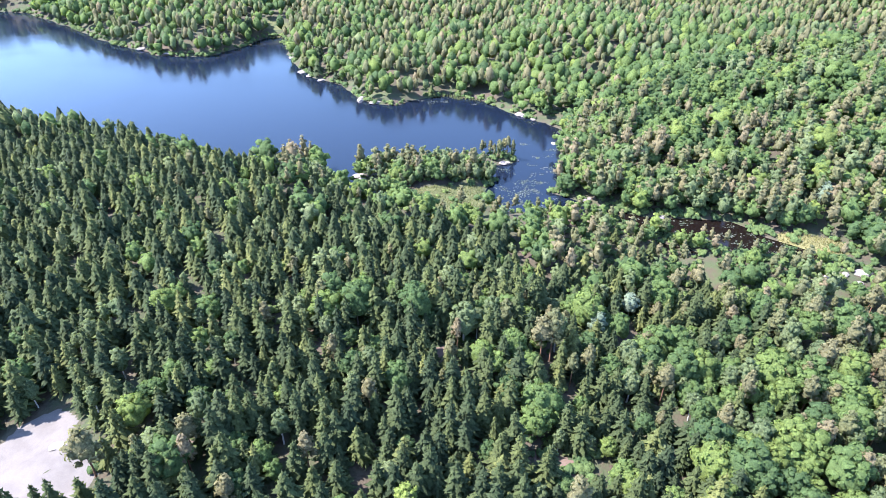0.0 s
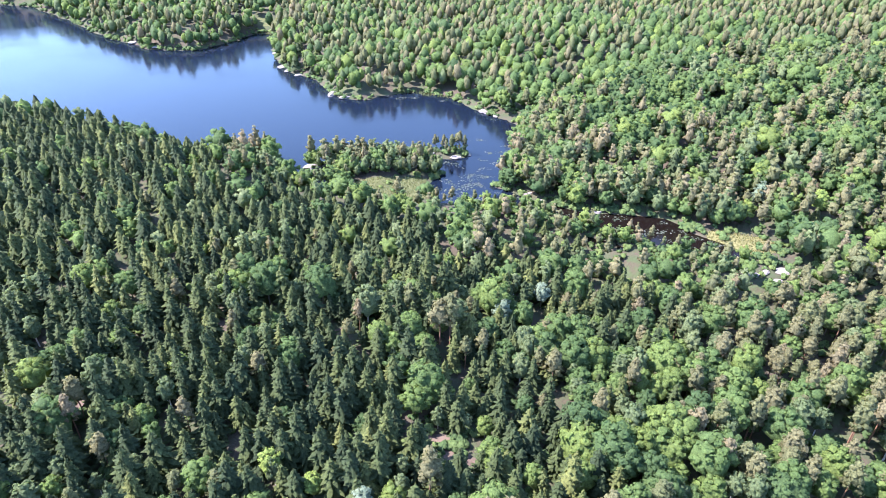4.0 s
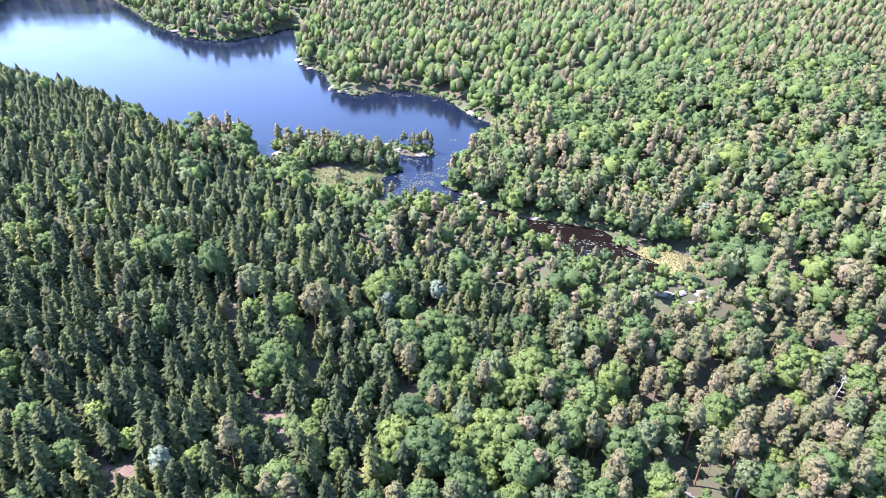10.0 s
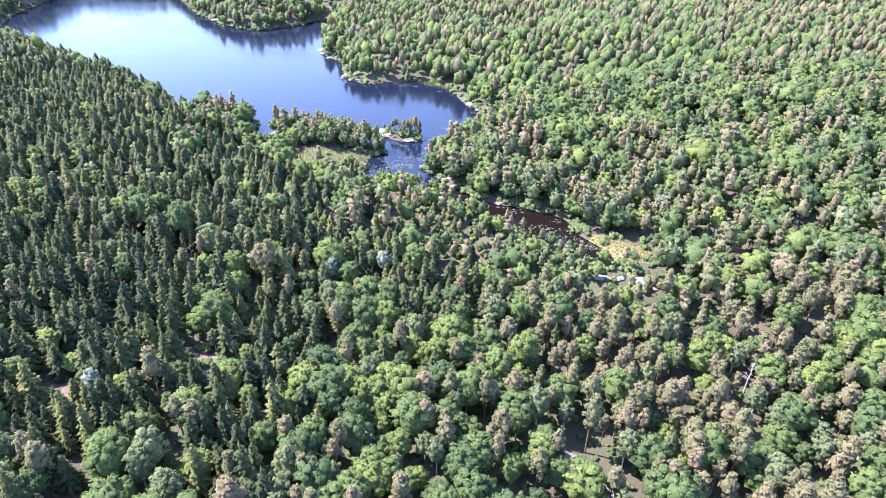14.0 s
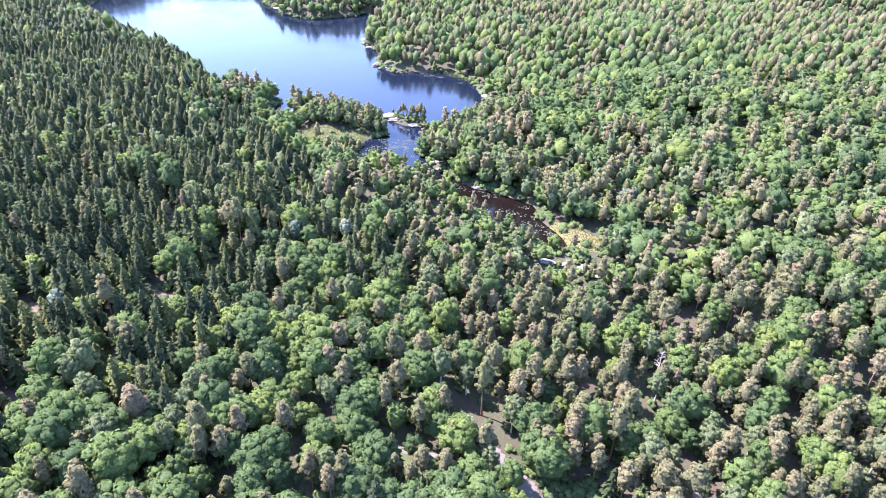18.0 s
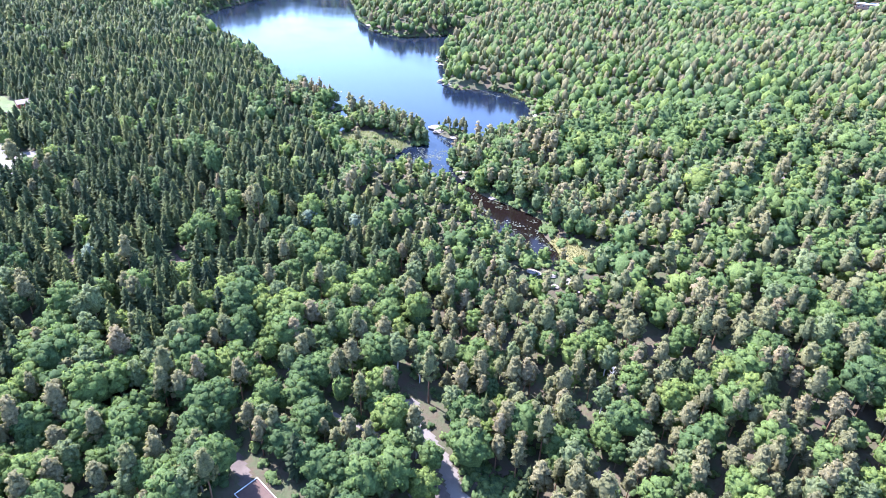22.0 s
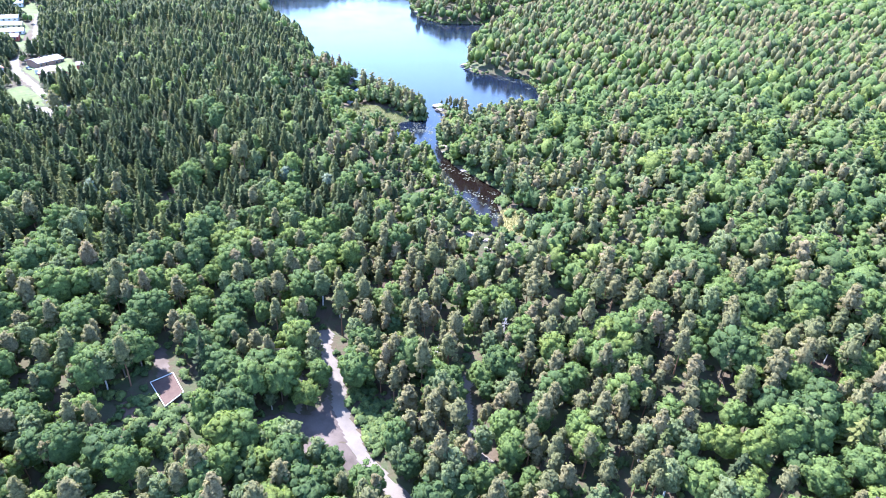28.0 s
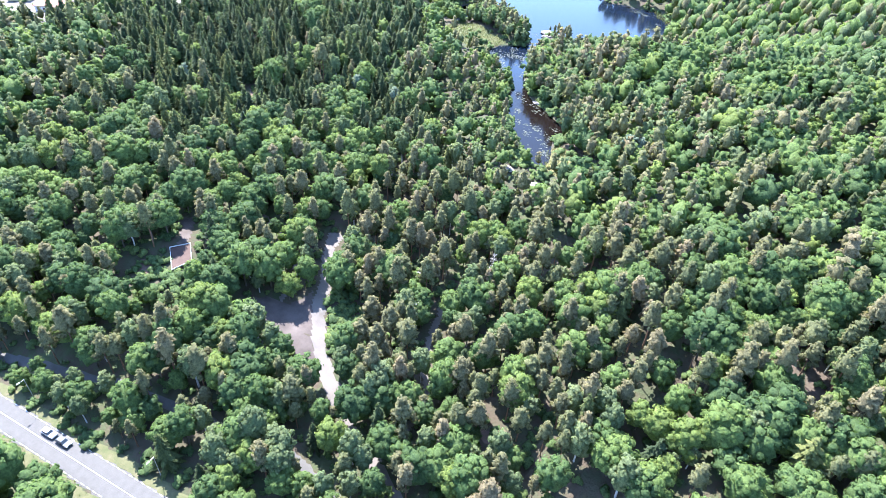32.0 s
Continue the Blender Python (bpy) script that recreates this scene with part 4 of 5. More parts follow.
for k, (rx, ry, rs, ra) in enumerate(INLAND):
    ob = new("boulder" if k < 10 else "sand_heap", ROCK_MESHES[(k + 2) % 5])
    ob.matrix_basis = Matrix.LocRotScale((rx, ry, float(mesh_z(rx, ry)) + 0.1), Euler((0, 0, radians(ra))), (rs * 0.85, rs * 0.5, rs * 0.36))
    if k < 10:
        tagged(ob, "pale pinkish granite outcrop between the trees", "rock", "rocks in the wood")
    else:
        tagged(ob, "low heap of pale sand on the gravel yard", "sand heap")

# ---- grass, reeds, shrubs and lily pads ----


def tufts(name, spots, height, width, mat, label, category, per=3):
    """Grass: a few leaning blades at each spot, joined."""
    rng = np.random.RandomState(77)
    n = len(spots) * per
    c = np.repeat(spots, per, 0) + np.c_[rng.normal(0, 0.25, (n, 2)), np.zeros(n)]
    a = rng.uniform(0, 6.283, n)
    side = np.stack([np.cos(a), np.sin(a), np.zeros(n)], -1) * width * rng.uniform(0.6, 1.3, (n, 1))
    tip = np.c_[rng.normal(0, 0.35, (n, 2)) * height, height * rng.uniform(0.6, 1.25, n)]
    co = np.stack([c - side, c + side, c + tip], 1).reshape(-1, 3)
    tri = np.arange(n * 3).reshape(-1, 3)
    ob = new(name, mesh_of(name, co, tri, mat, tint=np.repeat(rng.uniform(0, 1, n), 3)))
    return tagged(ob, label, category, kind="stuff")


def spots_in(outline, step, rng, lift=0.0, level=None):
    lo, hi = outline.min(0), outline.max(0)
    gx, gy = np.meshgrid(np.arange(lo[0], hi[0], step), np.arange(lo[1], hi[1], step))
    gx, gy = (gx + rng.uniform(-0.5, 0.5, gx.shape) * step).ravel(), (gy + rng.uniform(-0.5, 0.5, gx.shape) * step).ravel()
    ok = edge_distance(outline, gx, gy) < 0
    gx, gy = gx[ok], gy[ok]
    return np.c_[gx, gy, mesh_z(gx, gy) + lift if level is None else np.full(len(gx), level)]


MARSH_BLADE = leaf_material("marsh_blades", [(0.0, (0.10, 0.125, 0.045)), (0.5, (0.145, 0.150, 0.060)), (1.0, (0.19, 0.175, 0.085))], 0.3)
BUSH_LEAF = leaf_material("bush_leaves", [(0.0, (0.068, 0.104, 0.042)), (0.5, (0.092, 0.132, 0.048)), (1.0, (0.134, 0.168, 0.056))], 0.4, 4.0)
YELLOW_BLADE = leaf_material("yellow_blades", [(0.0, (0.13, 0.135, 0.048)), (0.5, (0.175, 0.160, 0.062)), (1.0, (0.21, 0.18, 0.085))], 0.3)
_r = np.random.RandomState(5)
tufts("marsh_grass", spots_in(MEADOW, 0.8, _r), 0.9, 0.12, MARSH_BLADE, "tall yellowish marsh grass on the peninsula", "grass")
tufts("reeds", spots_in(REED_BANK, 0.8, _r), 1.0, 0.12, YELLOW_BLADE, "yellow reeds at the end of the outlet", "reeds")
tufts("verge_grass", spots_in(VERGE, 1.3, _r), 0.5, 0.10, MARSH_BLADE, "uncut grass on the road verge", "grass", 2)
tufts("lake_reeds", np.concatenate([spots_in(blob(-123, 487, 12, 4), 1.6, _r, level=0.0), spots_in(blob(14, 350, 16, 3, -20), 1.4, _r, level=0.0), spots_in(blob(-440, 572, 26, 10, 60), 2.5, _r, level=0.0)]),
      1.4, 0.25, MARSH_BLADE, "pale reeds in the shallow bay", "reeds")


def shrubs():
    """Low leafy growth between the trees and on the sunny edges."""
    rng = np.random.RandomState(23)
    temps = [puffy(rng, [((0, 0, 0.7), 1.0), ((0.9, 0.3, 0.5), 0.8), ((-0.5, 0.8, 0.5), 0.75)], 2, 0.40) for _ in range(3)]
    x, y = scatter(-120, 300, -5, 330, 5.0)
    ok = ((path_distance(x, y) < 230) | ((y > 205) & (x > 40) & (x < 200))) & (water_distance(x, y) > 3)
    thin = np.clip((x + 20) / 90, 0.25, 1.2)
    ok &= rng.uniform(0, 1, len(x)) < thin * 0.95
    for c in (ROAD, VERGE, GRAVEL_ROAD, TURNING, CYCLE_WAY, WOOD_PATH, COURT, LOT, MEADOW, TANK_YARD, SIDE_WAY, COURT_WAY):
        ok &= edge_distance(c, x, y) > 0.6
    x, y = x[ok], y[ok]
    for ox, oy, n, r in ((165, 97, 90, 7), (174, 93, 90, 6), (20, 267, 26, 7), (30, 266, 16, 4), (-10, 246, 40, 14), (10, 247, 30, 9), (5, 222, 26, 8), (132, 187, 16, 7), (30, 97, 18, 6), (-84, 90, 14, 6), (128, 44, 20, 7), (141, 49, 70, 6), (120, 176, 50, 12), (150, 182, 40, 9), (60, 200, 40, 16), (100, 190, 30, 12)):
        x, y = np.r_[x, ox + rng.normal(0, r, n)], np.r_[y, oy + rng.normal(0, r * 0.6, n)]
    for bank, n, spread in ((NORTH_BANK, 150, 2.2), (np.array([(131, 178), (122, 180), (107, 184), (82, 196), (60, 206), (39, 210)], float), 130, 3.0), (np.array([(40, -90), (100, -42), (170, 10), (186, 22)], float), 260, 3.5)):
        u = rng.uniform(0, len(bank) - 1, n)
        k = np.minimum(u.astype(int), len(bank) - 2)
        q = bank[k] + (bank[k + 1] - bank[k]) * (u - k)[:, None] + rng.normal(0, spread, (n, 2))
        x, y = np.r_[x, q[:, 0]], np.r_[y, q[:, 1]]
    # bushes all along the water's edge
    per = np.concatenate([LAKE, LAKE[:1]])
    seg = np.diff(per, axis=0)
    run = np.r_[0, np.cumsum(np.hypot(seg[:, 0], seg[:, 1]))]
    s = rng.uniform(0, run[-1], 1900)
    k = np.searchsorted(run, s) - 1
    p = per[k] + seg[k] * ((s - run[k]) / (run[k + 1] - run[k]))[:, None] + rng.normal(0, 1.8, (len(s), 2))
    x, y = np.r_[x, p[:, 0]], np.r_[y, p[:, 1]]
    ok = water_distance(x, y) > 0.2
    for c in (MEADOW, REED_BANK):
        ok &= (edge_distance(c, x, y) > 0) | (rng.uniform(0, 1, len(x)) < 0.2)
    x, y = x[ok], y[ok]
    ok = water_distance(x, y) > 0.2
    for c in (ROAD, GRAVEL_ROAD, TURNING, LOT, COURT):
        ok &= edge_distance(c, x, y) > 0.5
    x, y = x[ok], y[ok]
    z = mesh_z(x, y)
    co, tri, tint, nv, n = [], [], [], [], 0
    for v, (c, f, q) in enumerate(temps):
        sel = np.arange(v, len(x), 3)
        s = rng.uniform(0.7, 1.7, len(sel))[:, None]
        a = rng.uniform(0, 6.28, len(sel))[:, None]
        px = (c[None, :, 0] * np.cos(a) - c[None, :, 1] * np.sin(a)) * s + x[sel][:, None]
        py = (c[None, :, 0] * np.sin(a) + c[None, :, 1] * np.cos(a)) * s + y[sel][:, None]
        pz = c[None, :, 2] * s + z[sel][:, None]
        co.append(np.stack([px, py, pz], -1).reshape(-1, 3))
        nv.append(np.stack([q[None, :, 0] * np.cos(a) - q[None, :, 1] * np.sin(a), q[None, :, 0] * np.sin(a) + q[None, :, 1] * np.cos(a), np.broadcast_to(q[None, :, 2], px.shape)], -1).reshape(-1, 3))
        tri.append((f[None] + (np.arange(len(sel)) * len(c))[:, None, None] + n).reshape(-1, 3))
        tint.append(np.repeat(rng.uniform(0, 1, len(sel)), len(c)))
        n += len(sel) * len(c)
    ob = new("undergrowth", mesh_of("undergrowth", np.concatenate(co), np.concatenate(tri), BUSH_LEAF, tint=np.concatenate(tint), normals=np.concatenate(nv)))
    tagged(ob, "bright green undergrowth of low bushes between trunks", "undergrowth", kind="stuff")


shrubs()


def lily_pads_and_glints():
    rng = np.random.RandomState(9)
    x, y = [], []
    for cx, cy, n, rx, ry in ((38, 224, 420, 12, 7), (34, 236, 300, 9, 9), (42, 248, 160, 8, 12), (-42, 240, 160, 5, 6), (48, 285, 90, 10, 14), (75, 207, 70, 14, 5),
                              # the big drift at 108, 196 is added for white sparkle on the water
                              (108, 196, 300, 13, 6), (75, 209, 90, 12, 3), (0, 346, 160, 18, 4), (24, 256, 90, 12, 4)):
        # pads lie in drifts, not evenly
        k = max(3, n // 14)
        dx, dy = rng.normal(cx, rx, k), rng.normal(cy, ry, k)
        w = rng.randint(0, k, n)
        x.append(dx[w] + rng.normal(0, 1.5, n))
        y.append(dy[w] + rng.normal(0, 0.9, n))
    x, y = np.concatenate(x), np.concatenate(y)
    ok = water_distance(x, y) < -0.8
    x, y = x[ok], y[ok]
    n = len(x)
    r = rng.uniform(0.16, 0.42, n)
    a = rng.uniform(0, 6.28, n)[:, None] + np.linspace(0, 5.6, 6)[None]
    co = np.stack([x[:, None] + np.cos(a) * r[:, None], y[:, None] + np.sin(a) * r[:, None], 0.012 + 0.01 * rng.uniform(0, 1, (n, 6))], -1).reshape(-1, 3)
    a_mat = Mat("lily_leaf", 0.65, 0.0, 0.2)
    a_mat.colour(a_mat.ramp(a_mat.t.nodes.new("ShaderNodeNewGeometry").outputs["Random Per Island"], [(0.0, (0.028, 0.036, 0.020)), (0.7, (0.042, 0.048, 0.034)), (1.0, (0.10, 0.10, 0.085))]))
    ob = new("lily_pads_and_glints", mesh_of("lily_pads_and_glints", co, np.arange(n * 6).reshape(-1, 6), a_mat.m))
    tagged(ob, "drifts of floating lily pads, partly standing in for sparkle on the outlet", "lily pads", kind="stuff")


lily_pads_and_glints()

# ---- single trees of their own look ----
LIME = leaf_material("lime_leaves", [(0.0, (0.15, 0.19, 0.045)), (1.0, (0.19, 0.22, 0.055))], 0.25)
SILVER = leaf_material("silver_leaves", [(0.0, (0.125, 0.155, 0.100)), (1.0, (0.165, 0.195, 0.135))], 0.3)
DEAD = bark_material("grey_dead_wood", (0.22, 0.19, 0.17), (0.46, 0.42, 0.38))


def special(name, x, y, size, crown, trunk, leaf, bark, label, category, seed):
    root = new(name)
    tagged(root, label, category)
    part("trunk", mesh_of("trunk", trunk[0], trunk[1], bark), root)
    if crown is not None:
        part("crown", mesh_of("crown", crown[0], crown[1], leaf, normals=crown[2]), root)
    root.matrix_basis = Matrix.LocRotScale((x, y, float(mesh_z(x, y))), Euler((0, 0, seed * 1.3)), (size, size, size))


for k, (sx, sy, ss) in enumerate(((-6.5, 82, 0.85), (168, 207, 0.95), (3, 79, 0.7), (196, 68, 0.6), (190, 66, 0.55), (232, 196, 0.9))):
    c, t = broadleaf_shape(0, 400 + k, 0.85)
    special("lime_tree", sx, sy, ss, c, t, LIME, BARK["broadleaf"], "yellow-green young lime tree standing among spruces", "broadleaf tree", k)
for k, (sx, sy, ss) in enumerate(((46.7, 143, 1.0), (15, 73.5, 0.85), (19, 70, 0.75), (60, 155, 0.8), (148, 212, 0.9), (150, 216, 0.8))):
    c, t = broadleaf_shape(0, 440 + k, 0.75)
    special("willow_tree", sx, sy, ss, c, t, SILVER, BARK["broadleaf"], "pale silvery willow with a rounded crown", "willow", k)

for k, (sx, sy, ss) in enumerate(((147, 63, 1.15), (145, 70, 1.25), (148, 77, 1.2), (154.5, 81, 0.95), (141, 76, 1.2), (143, 83, 1.1), (151, 88, 0.9), (136, 92, 1.1))):
    c, t = broadleaf_shape(0, 470 + k, 1.0)
    special("oak_tree", sx, sy, ss, c, t, LEAF["broadleaf"], BARK["broadleaf"], "large dark green oak shading the gravel turning place", "broadleaf tree", k)


def bare_shape(seed):
    rng = np.random.RandomState(seed)
    bits = [rod([(0, 0, -0.5), (0.1, 0, 4), (-0.1, 0.15, 8), (0.1, 0.1, 11)], [0.22, 0.17, 0.10, 0.03], 6)]
    for k in range(26):
        z = rng.uniform(3.5, 10.5)
        a = rng.uniform(0, 6.28)
        q = (11.5 - z) * 0.33 * rng.uniform(0.6, 1.2) + 0.4
        p1 = (math.cos(a) * q * 0.5, math.sin(a) * q * 0.5, z + 0.15)
        p2 = (math.cos(a + 0.2) * q, math.sin(a + 0.2) * q, z + rng.uniform(-0.2, 0.7))
        bits.append(rod([(0, 0, z), p1, p2], [0.075, 0.05, 0.015], 3))
        for s in (-0.6, 0.6):
            bits.append(rod([p1, (p1[0] + math.cos(a + s) * q * 0.4, p1[1] + math.sin(a + s) * q * 0.4, p1[2] + 0.3)], [0.04, 0.012], 3))
    return join(*bits)


for k, (sx, sy) in enumerate(((168, 119), (181, 112), (176, 140))):
    special("dead_tree", sx, sy, 1.0, None, bare_shape(60 + k), None, DEAD, "leafless grey dead tree with bare twigs", "dead tree", k)
# the lone small trees of the islet and the peninsula's far side
for k, (sx, sy, ss) in enumerate(((20, 268, 0.55), (25.5, 266, 0.45), (28, 264, 0.6), (31.5, 266, 0.66), (24, 270, 0.46), (34, 265, 0.58), (28, 269, 0.5), (30, 268.5, 0.56), (-55, 253, 0.6), (-58, 251, 0.66), (-62, 253, 0.7), (-57, 255, 0.55), (-65, 250, 0.7))):
    c, t = pine_shape(0, 520 + k)
    special("shore_pine", sx, sy, ss, c, t, LEAF["pine"], BARK["pine"], "small wind-shaped pine on the rocky lake shore", "pine tree", k)


# ---- the play court ----
def ground_at(x, y):
    return float(mesh_z(x, y))


COURT_Z = max(ground_at(x, y) for x, y in COURT) + 0.12
_bm = bmesh.new()
_bm.faces.new([_bm.verts.new((x, y, COURT_Z)) for x, y in COURT])
_ex = bmesh.ops.extrude_face_region(_bm, geom=_bm.faces[:])
for v in [v for v in _ex["geom"] if isinstance(v, bmesh.types.BMVert)]:
    v.co.z -= 2.2
bmesh.ops.recalc_face_normals(_bm, faces=_bm.faces[:])
court = new("play_court", finish("play_court", _bm, RED_GRIT))
tagged(court, "red-brown grit play court with low white board edging", "play court")
for a, b in zip(COURT, np.roll(COURT, -1, 0)):
    d = b - a
    me = box_mesh("edge_board", float(np.hypot(*d)) + 0.1, 0.14, 0.32, WHITE, 0.015)
    ob = part("edge_board", me, court)
    ob.matrix_basis = pose((a[0] + b[0]) / 2, (a[1] + b[1]) / 2, COURT_Z - 0.05, 0, 0, math.degrees(math.atan2(d[1], d[0])))

# ---- houses ----
ROOF = {"grey": paint("grey_roof", (0.20, 0.20, 0.22), 0.7), "pale": paint("pale_roof", (0.46, 0.45, 0.45), 0.55), "red": paint("red_tile_roof", (0.36, 0.14, 0.11), 0.7),
        "brown": paint("brown_roof", (0.15, 0.105, 0.10), 0.7)}
WALL = {"white": WHITE, "red": paint("falu_red", (0.26, 0.06, 0.045), 0.8), "yellow": paint("pale_yellow_wall", (0.55, 0.46, 0.26), 0.8), "brick": paint("brown_brick", (0.25, 0.15, 0.11), 0.85)}
_g = Mat("window_glass", 0.05, 0.0, 0.6)
_g.colour((0.02, 0.025, 0.03))
PANE = _g.m


def house(name, x, y, w, d, wall_h, pitch, turn, roof, wall, label, chimney=True):
    """A gabled house: w along its ridge, d across."""
    z = ground_at(x, y)
    root = new(name)
    tagged(root, label, "house")
    part("wall", box_mesh("wall", w, d, wall_h + 1.0, WALL[wall], 0.02, 0, 0, -1.0), root)
    ridge = d / 2 * math.tan(radians(pitch))
    bm = bmesh.new()
    o = 0.45
    ring = [(-d / 2 - o, -o * math.tan(radians(pitch))), (0, ridge), (d / 2 + o, -o * math.tan(radians(pitch)))]
    vs = []
    for sx in (-w / 2 - o, w / 2 + o):
        vs.append([[bm.verts.new((sx, yy, wall_h + zz + t)) for yy, zz in ring] for t in (0.0, 0.18)])
    for k in (0, 1):
        bm.faces.new([vs[0][1][k], vs[1][1][k], vs[1][1][k + 1], vs[0][1][k + 1]])
        bm.faces.new([vs[0][0][k], vs[0][0][k + 1], vs[1][0][k + 1], vs[1][0][k]])
        for e in (0, 1):
            bm.faces.new([vs[e][0][k], vs[e][1][k], vs[e][1][k + 1], vs[e][0][k + 1]])
    for k in (0, 2):
        bm.faces.new([vs[0][0][k], vs[1][0][k], vs[1][1][k], vs[0][1][k]])
    bmesh.ops.recalc_face_normals(bm, faces=bm.faces[:])
    roof_ob = part("roof", finish("roof", bm, ROOF[roof]), root)
    bm = bmesh.new()
    for sx in (-w / 2, w / 2):
        bm.faces.new([bm.verts.new((sx, -d / 2, wall_h)), bm.verts.new((sx, d / 2, wall_h)), bm.verts.new((sx, 0, wall_h + ridge - 0.03))])
    part("gable", finish("gable", bm, WALL[wall]), root)
    if chimney:
        part("chimney", box_mesh("chimney", 0.7, 0.7, 1.6, WALL["brick"], 0.02, w * 0.2, 0.3, wall_h + ridge - 0.7), roof_ob)
    win = box_mesh("window", 1.2, 0.08, 1.2, PANE, 0.0)
    frame_me = box_mesh("window_frame", 1.4, 0.06, 1.4, WHITE, 0.0)
    n = max(2, int(w // 3.2))
    for side in (-1, 1):
        for k in range(n):
            px = -w / 2 + (k + 0.5) * w / n
            if side == 1 and k == n // 2:
                ob = part("door", box_mesh("door", 1.0, 0.08, 2.05, WALL["brick"], 0.0), root)
                ob.matrix_basis = pose(px, side * (d / 2 + 0.03), 0.05)
                continue
            ob = part("window", frame_me, root)
            ob.matrix_basis = pose(px, side * (d / 2 + 0.02), 0.9)
            pn = part("pane", win, ob)
            pn.matrix_basis = pose(0, side * 0.03, 0.1)
    root.matrix_basis = pose(x, y, z, 0, 0, turn)
    return root


house("house", -194, 115, 17, 12, 3.0, 14, -72, "grey", "brick", "low brick house with a wide grey roof by the street")
house("house", -171, 110, 11, 9, 2.8, 6, -72, "pale", "white", "flat-roofed white house with a bright pale roof", False)
house("house", -154, 109, 13, 11, 3.2, 24, 20, "brown", "red", "dark house with a hipped brown roof at the street's bend")
house("house", -216, 122, 9, 8, 3.0, 26, 15, "grey", "white", "small white house with a dark grey gabled roof")
for k, (hx, hy, hw, rf, wl) in enumerate(((-333, 127, 15, "pale", "white"), (-311, 123, 17, "pale", "yellow"), (-287, 119, 15, "pale", "white"), (-270, 113, 12, "grey", "red"), (-393, 146, 14, "pale", "white"))):
    house("row_house", hx, hy, hw, 9, 2.9, 16, 68, rf, wl, f"{wl} bungalow with a {rf} roof in the estate row")
house("house", -165, 129, 8, 6, 2.6, 24, 80, "brown", "red", "little red cabin with brown roof among garden trees", False)
house("barn", 163, 676, 19, 7, 3.2, 14, 8, "pale", "brick", "long low barn with a pale roof in the far wood", False)
house("house", -235, 100, 14, 9, 3.0, 20, 15, "grey", "white", "white house with a long grey roof beyond the street")
house("house", -250, 92, 12, 8, 3.0, 24, 15, "red", "yellow", "yellow house with red roof behind garden trees")
house("house", -192, 86, 12, 8, 3.0, 22, 5, "red", "white", "white villa with a red roof south of the street")
house("house", -103, 22, 17, 9, 3.2, 26, 60, "red", "white", "white house with a wide red tiled roof")
house("house", -126, 6, 13, 8, 2.8, 16, 60, "grey", "yellow", "pale yellow house with a shallow grey roof")
house("garage", -120, 20, 7, 6, 2.4, 10, 60, "grey", "white", "small white garage with a flat grey roof", False)

# ---- vehicles ----
TYRE = paint("tyre_rubber", (0.02, 0.02, 0.02), 0.9)
RIM = paint("rim_metal", (0.5, 0.5, 0.52), 0.35, 0.8)
CHROME = paint("lamp_glass", (0.7, 0.7, 0.68), 0.15)


def car(x, y, turn, colour, label, name="car", tall=1.0):
    z = ground_at(x, y) + 0.13
    body_mat = Mat("car_paint", 0.22, 0.0, 0.6)
    body_mat.colour(colour)
    root = new(name)
    tagged(root, label, "car")
    bm = bmesh.new()
    prof = [(-2.2, 0.3), (-2.25, 0.75), (-1.9, 0.95), (0.9, 0.98), (2.1, 0.78), (2.25, 0.5), (2.2, 0.28)]
    cols = [[bm.verts.new((px, sy, pz * tall)) for px, pz in prof] for sy in (-0.88, 0.88)]
    bm.faces.new(cols[0])
    bm.faces.new(cols[1][::-1])
    for k in range(len(prof)):
        n = (k + 1) % len(prof)
        bm.faces.new([cols[0][k], cols[1][k], cols[1][n], cols[0][n]])
    bmesh.ops.recalc_face_normals(bm, faces=bm.faces[:])
    bmesh.ops.bevel(bm, geom=bm.edges[:], offset=0.06, segments=2, affect='EDGES')
    body = part("body", finish("body", bm, body_mat.m), root)
    bm = bmesh.new()
    lo = [bm.verts.new(p) for p in ((-1.85, -0.82, 0.93 * tall), (1.0, -0.82, 0.95 * tall), (1.0, 0.82, 0.95 * tall), (-1.85, 0.82, 0.93 * tall))]
    hi = [bm.verts.new(p) for p in ((-1.4, -0.64, 1.42 * tall), (0.3, -0.64, 1.42 * tall), (0.3, 0.64, 1.42 * tall), (-1.4, 0.64, 1.42 * tall))]
    for k in range(4):
        bm.faces.new([lo[k], lo[(k + 1) % 4], hi[(k + 1) % 4], hi[k]])
    part("window_band", finish("window_band", bm, PANE), root)
    part("roof_panel", box_mesh("roof_panel", 1.78, 1.34, 0.07, body_mat.m, 0.025, -0.55, 0, 1.4 * tall), root)
    wheel_bm = bmesh.new()
    bmesh.ops.create_cone(wheel_bm, cap_ends=True, segments=18, radius1=0.33, radius2=0.33, depth=0.22)
    tyre = finish("tyre", wheel_bm, TYRE)
    rim_bm = bmesh.new()
    bmesh.ops.create_cone(rim_bm, cap_ends=True, segments=14, radius1=0.2, radius2=0.2, depth=0.235)
    rim = finish("rim", rim_bm, RIM)
    for wx in (-1.4, 1.4):
        for wy in (-0.8, 0.8):
            t = part("tyre", tyre, root)
            t.matrix_basis = pose(wx, wy, 0.33, 90, 0, 0)
            part("rim", rim, t)
    for wy in (-0.62, 0.62):
        part("headlight", box_mesh("headlight", 0.06, 0.34, 0.14, CHROME, 0.01, 2.19, wy, 0.55), body)
    root.matrix_basis = pose(x, y, z, 0, 0, turn)


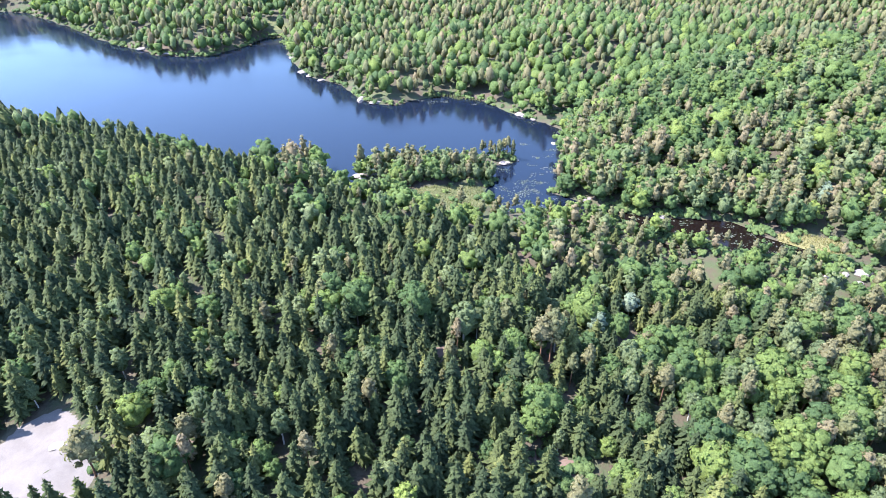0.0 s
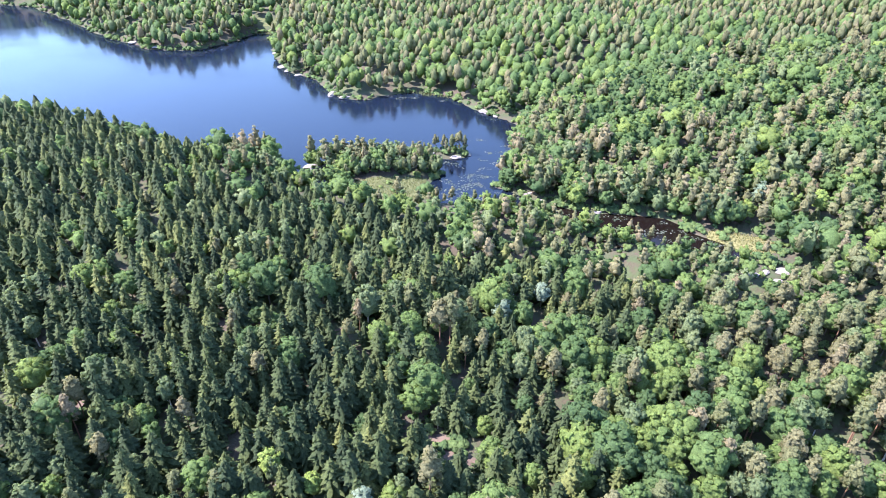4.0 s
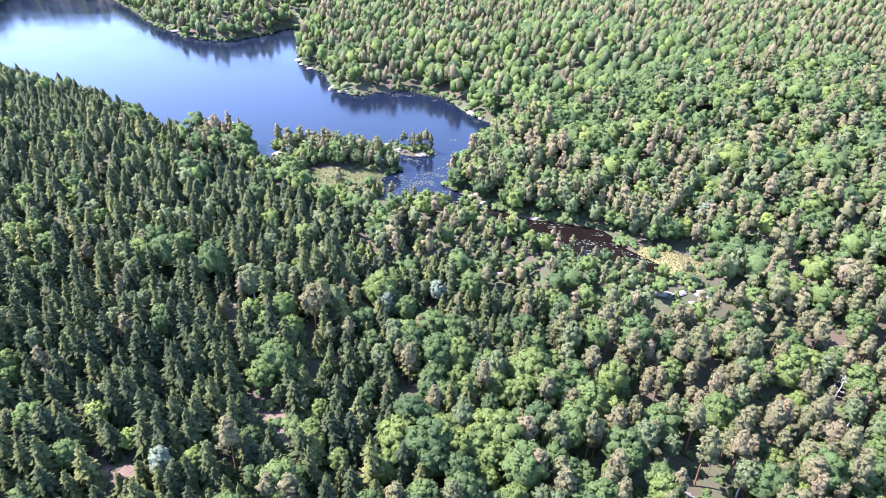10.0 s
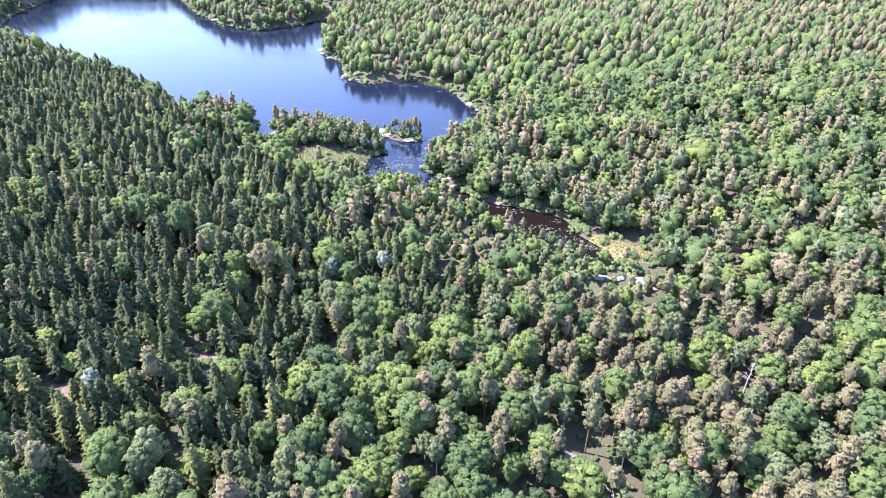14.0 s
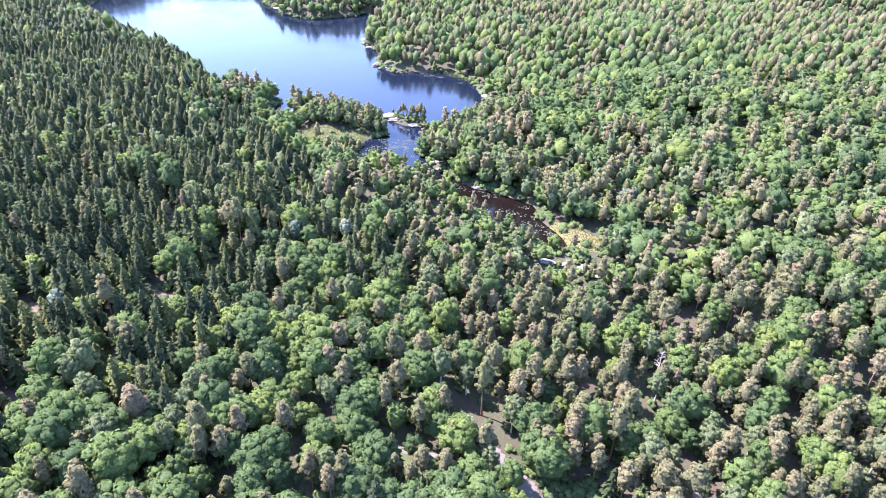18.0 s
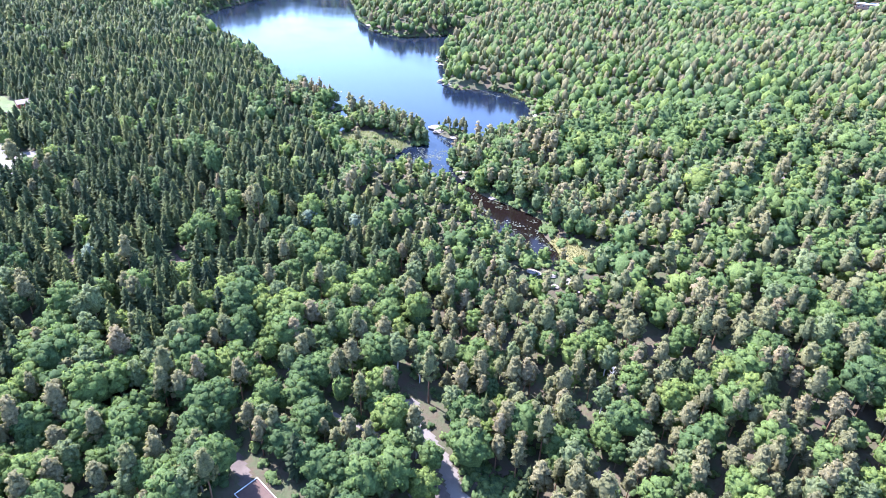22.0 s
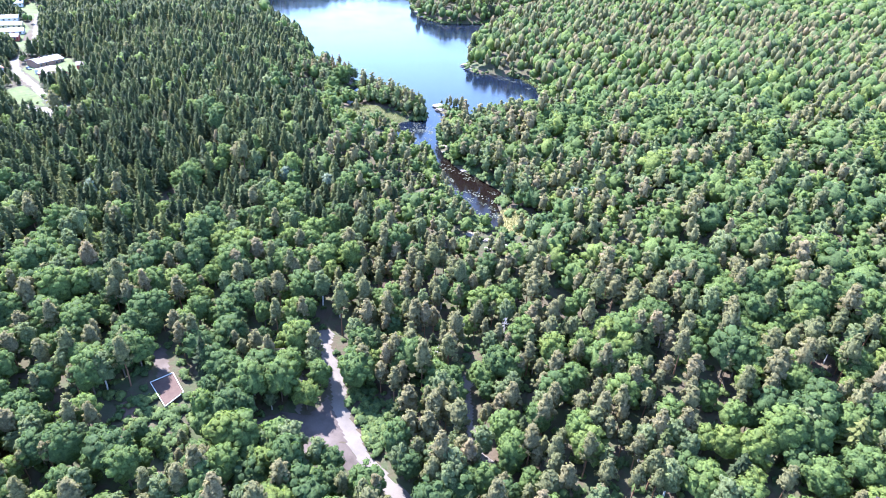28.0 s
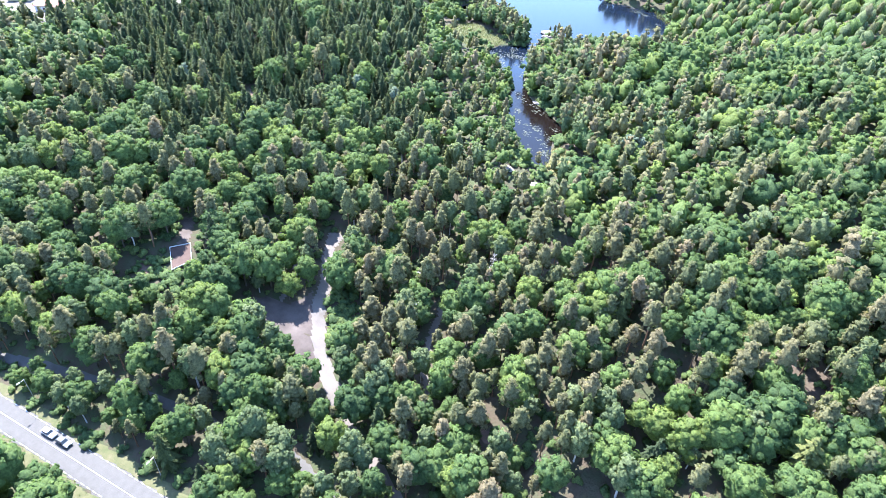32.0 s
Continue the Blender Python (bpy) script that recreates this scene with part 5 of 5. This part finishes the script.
_t = math.degrees(ROAD_TURN)
_p = ROAD_MID - ROAD_DIR * 1.2 - ROAD_SIDE * 1.8
car(_p[0], _p[1], _t, (0.02, 0.028, 0.04), "dark blue hatchback driving on the main road")
_p = ROAD_MID - ROAD_DIR * 6.6 - ROAD_SIDE * 1.8
car(_p[0], _p[1], _t, (0.45, 0.46, 0.47), "light grey pickup-like car on the main road")
for k, (cx, cy, ct, cc, cl) in enumerate(((-131, 14, 150, (0.6, 0.6, 0.6), "white car parked in the bright yard"), (-128, 22, 150, (0.05, 0.05, 0.06), "black car parked in the bright yard"),
                                          (-134, 2, 60, (0.35, 0.36, 0.38), "silver car parked beside the yellow house"), (-186, 103, 10, (0.05, 0.06, 0.08), "dark car parked at the street"))):
    car(cx, cy, ct, cc, cl)

# ---- street lamps ----
STEEL = paint("galvanised_steel", (0.36, 0.37, 0.38), 0.45, 0.6)
_pole_bm = bmesh.new()
bmesh.ops.create_cone(_pole_bm, cap_ends=True, segments=10, radius1=0.1, radius2=0.06, depth=9.4)
bmesh.ops.translate(_pole_bm, verts=_pole_bm.verts[:], vec=(0, 0, 4.2))
lamp_one = new("street_lamp")
tagged(lamp_one, "grey steel street lamp with a pale head", "street lamp", "street lamps along the road")
part("pole", finish("pole", _pole_bm, STEEL), lamp_one)
part("arm", box_mesh("arm", 0.07, 1.5, 0.07, STEEL, 0.01, 0, -0.7, 8.85), lamp_one)
part("lamp_head", box_mesh("lamp_head", 0.34, 0.8, 0.2, WHITE, 0.05, 0, -1.6, 8.8), lamp_one)
_first = True
for along in (-18.5, 27.0, 72.0):
    p = ROAD_MID + ROAD_DIR * along - ROAD_SIDE * 6.6
    m = pose(p[0], p[1], ground_at(p[0], p[1]), 0, 0, _t)
    if _first:
        lamp_one.matrix_basis = m
        _first = False
    else:
        copy_thing(lamp_one, m)

# ---- the works below the dam: tank, building and stack ----
TANK_RED = paint("tank_red", (0.33, 0.05, 0.04), 0.55)
TANK_TOP = -9.9


def drum(name, r, z0, z1, mat, segments=48, bevel=0.0, r2=None):
    bm = bmesh.new()
    bmesh.ops.create_cone(bm, cap_ends=True, segments=segments, radius1=r, radius2=r if r2 is None else r2, depth=z1 - z0)
    bmesh.ops.translate(bm, verts=bm.verts[:], vec=(0, 0, (z0 + z1) / 2))
    if bevel:
        bmesh.ops.bevel(bm, geom=[e for e in bm.edges if len(e.link_faces) == 2 and abs(e.verts[0].co.z - e.verts[1].co.z) < 1e-4], offset=bevel, segments=2, affect='EDGES')
    return finish(name, bm, mat)


tank = new("storage_tank")
tagged(tank, "round red storage tank with a flat white roof", "tank")
_gz = ground_at(257, 119) - TANK_TOP - 0.4
part("wall", drum("wall", 5.2, _gz, -0.35, TANK_RED), tank)
part("roof", drum("roof", 5.35, -0.35, 0.0, paint("pale_tank_roof", (0.40, 0.375, 0.345), 0.8, 0.0, 0.06), 64, 0.08), tank)
part("rim", drum("rim", 5.42, -0.55, -0.35, STEEL, 64), tank)
part("hatch", drum("hatch", 0.5, 0.0, 0.22, STEEL, 16, 0.03), tank)
tank.matrix_basis = pose(256.6, 119.5, TANK_TOP)

works = new("works_building")
tagged(works, "flat-roofed brick works building with pale roof edge", "building")
_z = ground_at(272, 122)
part("wall", box_mesh("wall", 16, 17, 4.0, WALL["brick"], 0.0), works)
part("roof", box_mesh("roof", 16.1, 17.1, 0.2, paint("roof_felt", (0.24, 0.23, 0.22), 0.9), 0.0, 0, 0, 4.0), works)
for sx, sy, w_, d_ in ((0, 8.55, 16.5, 0.3), (0, -8.55, 16.5, 0.3), (8.1, 0, 0.3, 16.8), (-8.1, 0, 0.3, 16.8)):
    part("parapet", box_mesh("parapet", w_, d_, 0.5, WHITE, 0.02, sx, sy, 3.95), works)
works.matrix_basis = pose(273.5, 120.8, _z - 0.3, 0, 0, 8)

stack = new("works_stack")
tagged(stack, "tall dark red steel stack with two flues", "stack")
RUST = paint("dark_red_steel", (0.045, 0.017, 0.018), 0.55, 0.2)
_z = ground_at(275.3, 133)
part("shell", drum("shell", 1.12, -0.5, 37.2, RUST, 28, 0, 0.95), stack)
for k in range(5):
    part("band", drum("band", 1.13 - 0.025 * k, 8.0 + 6.5 * k, 8.2 + 6.5 * k, paint("band_steel", (0.10, 0.05, 0.05), 0.5, 0.3), 28), stack)
for sx in (-0.45, 0.45):
    fl = part("flue", drum("flue", 0.36, 37.0, 38.6, RUST, 18), stack)
    fl.matrix_basis = pose(sx, 0, 0)
    mo = part("flue_mouth", drum("flue_mouth", 0.28, 38.58, 38.62, TYRE, 18), fl)
stack.matrix_basis = pose(275.3, 132.6, 19.7 - 38.4)

# ---- a small buoy on the lake ----
buoy = new("buoy", drum("buoy", 0.45, -0.3, 0.5, WHITE, 16, 0.12))
buoy.matrix_basis = pose(-74.6, 279.2, 0)
tagged(buoy, "small round white buoy floating on the lake", "buoy")
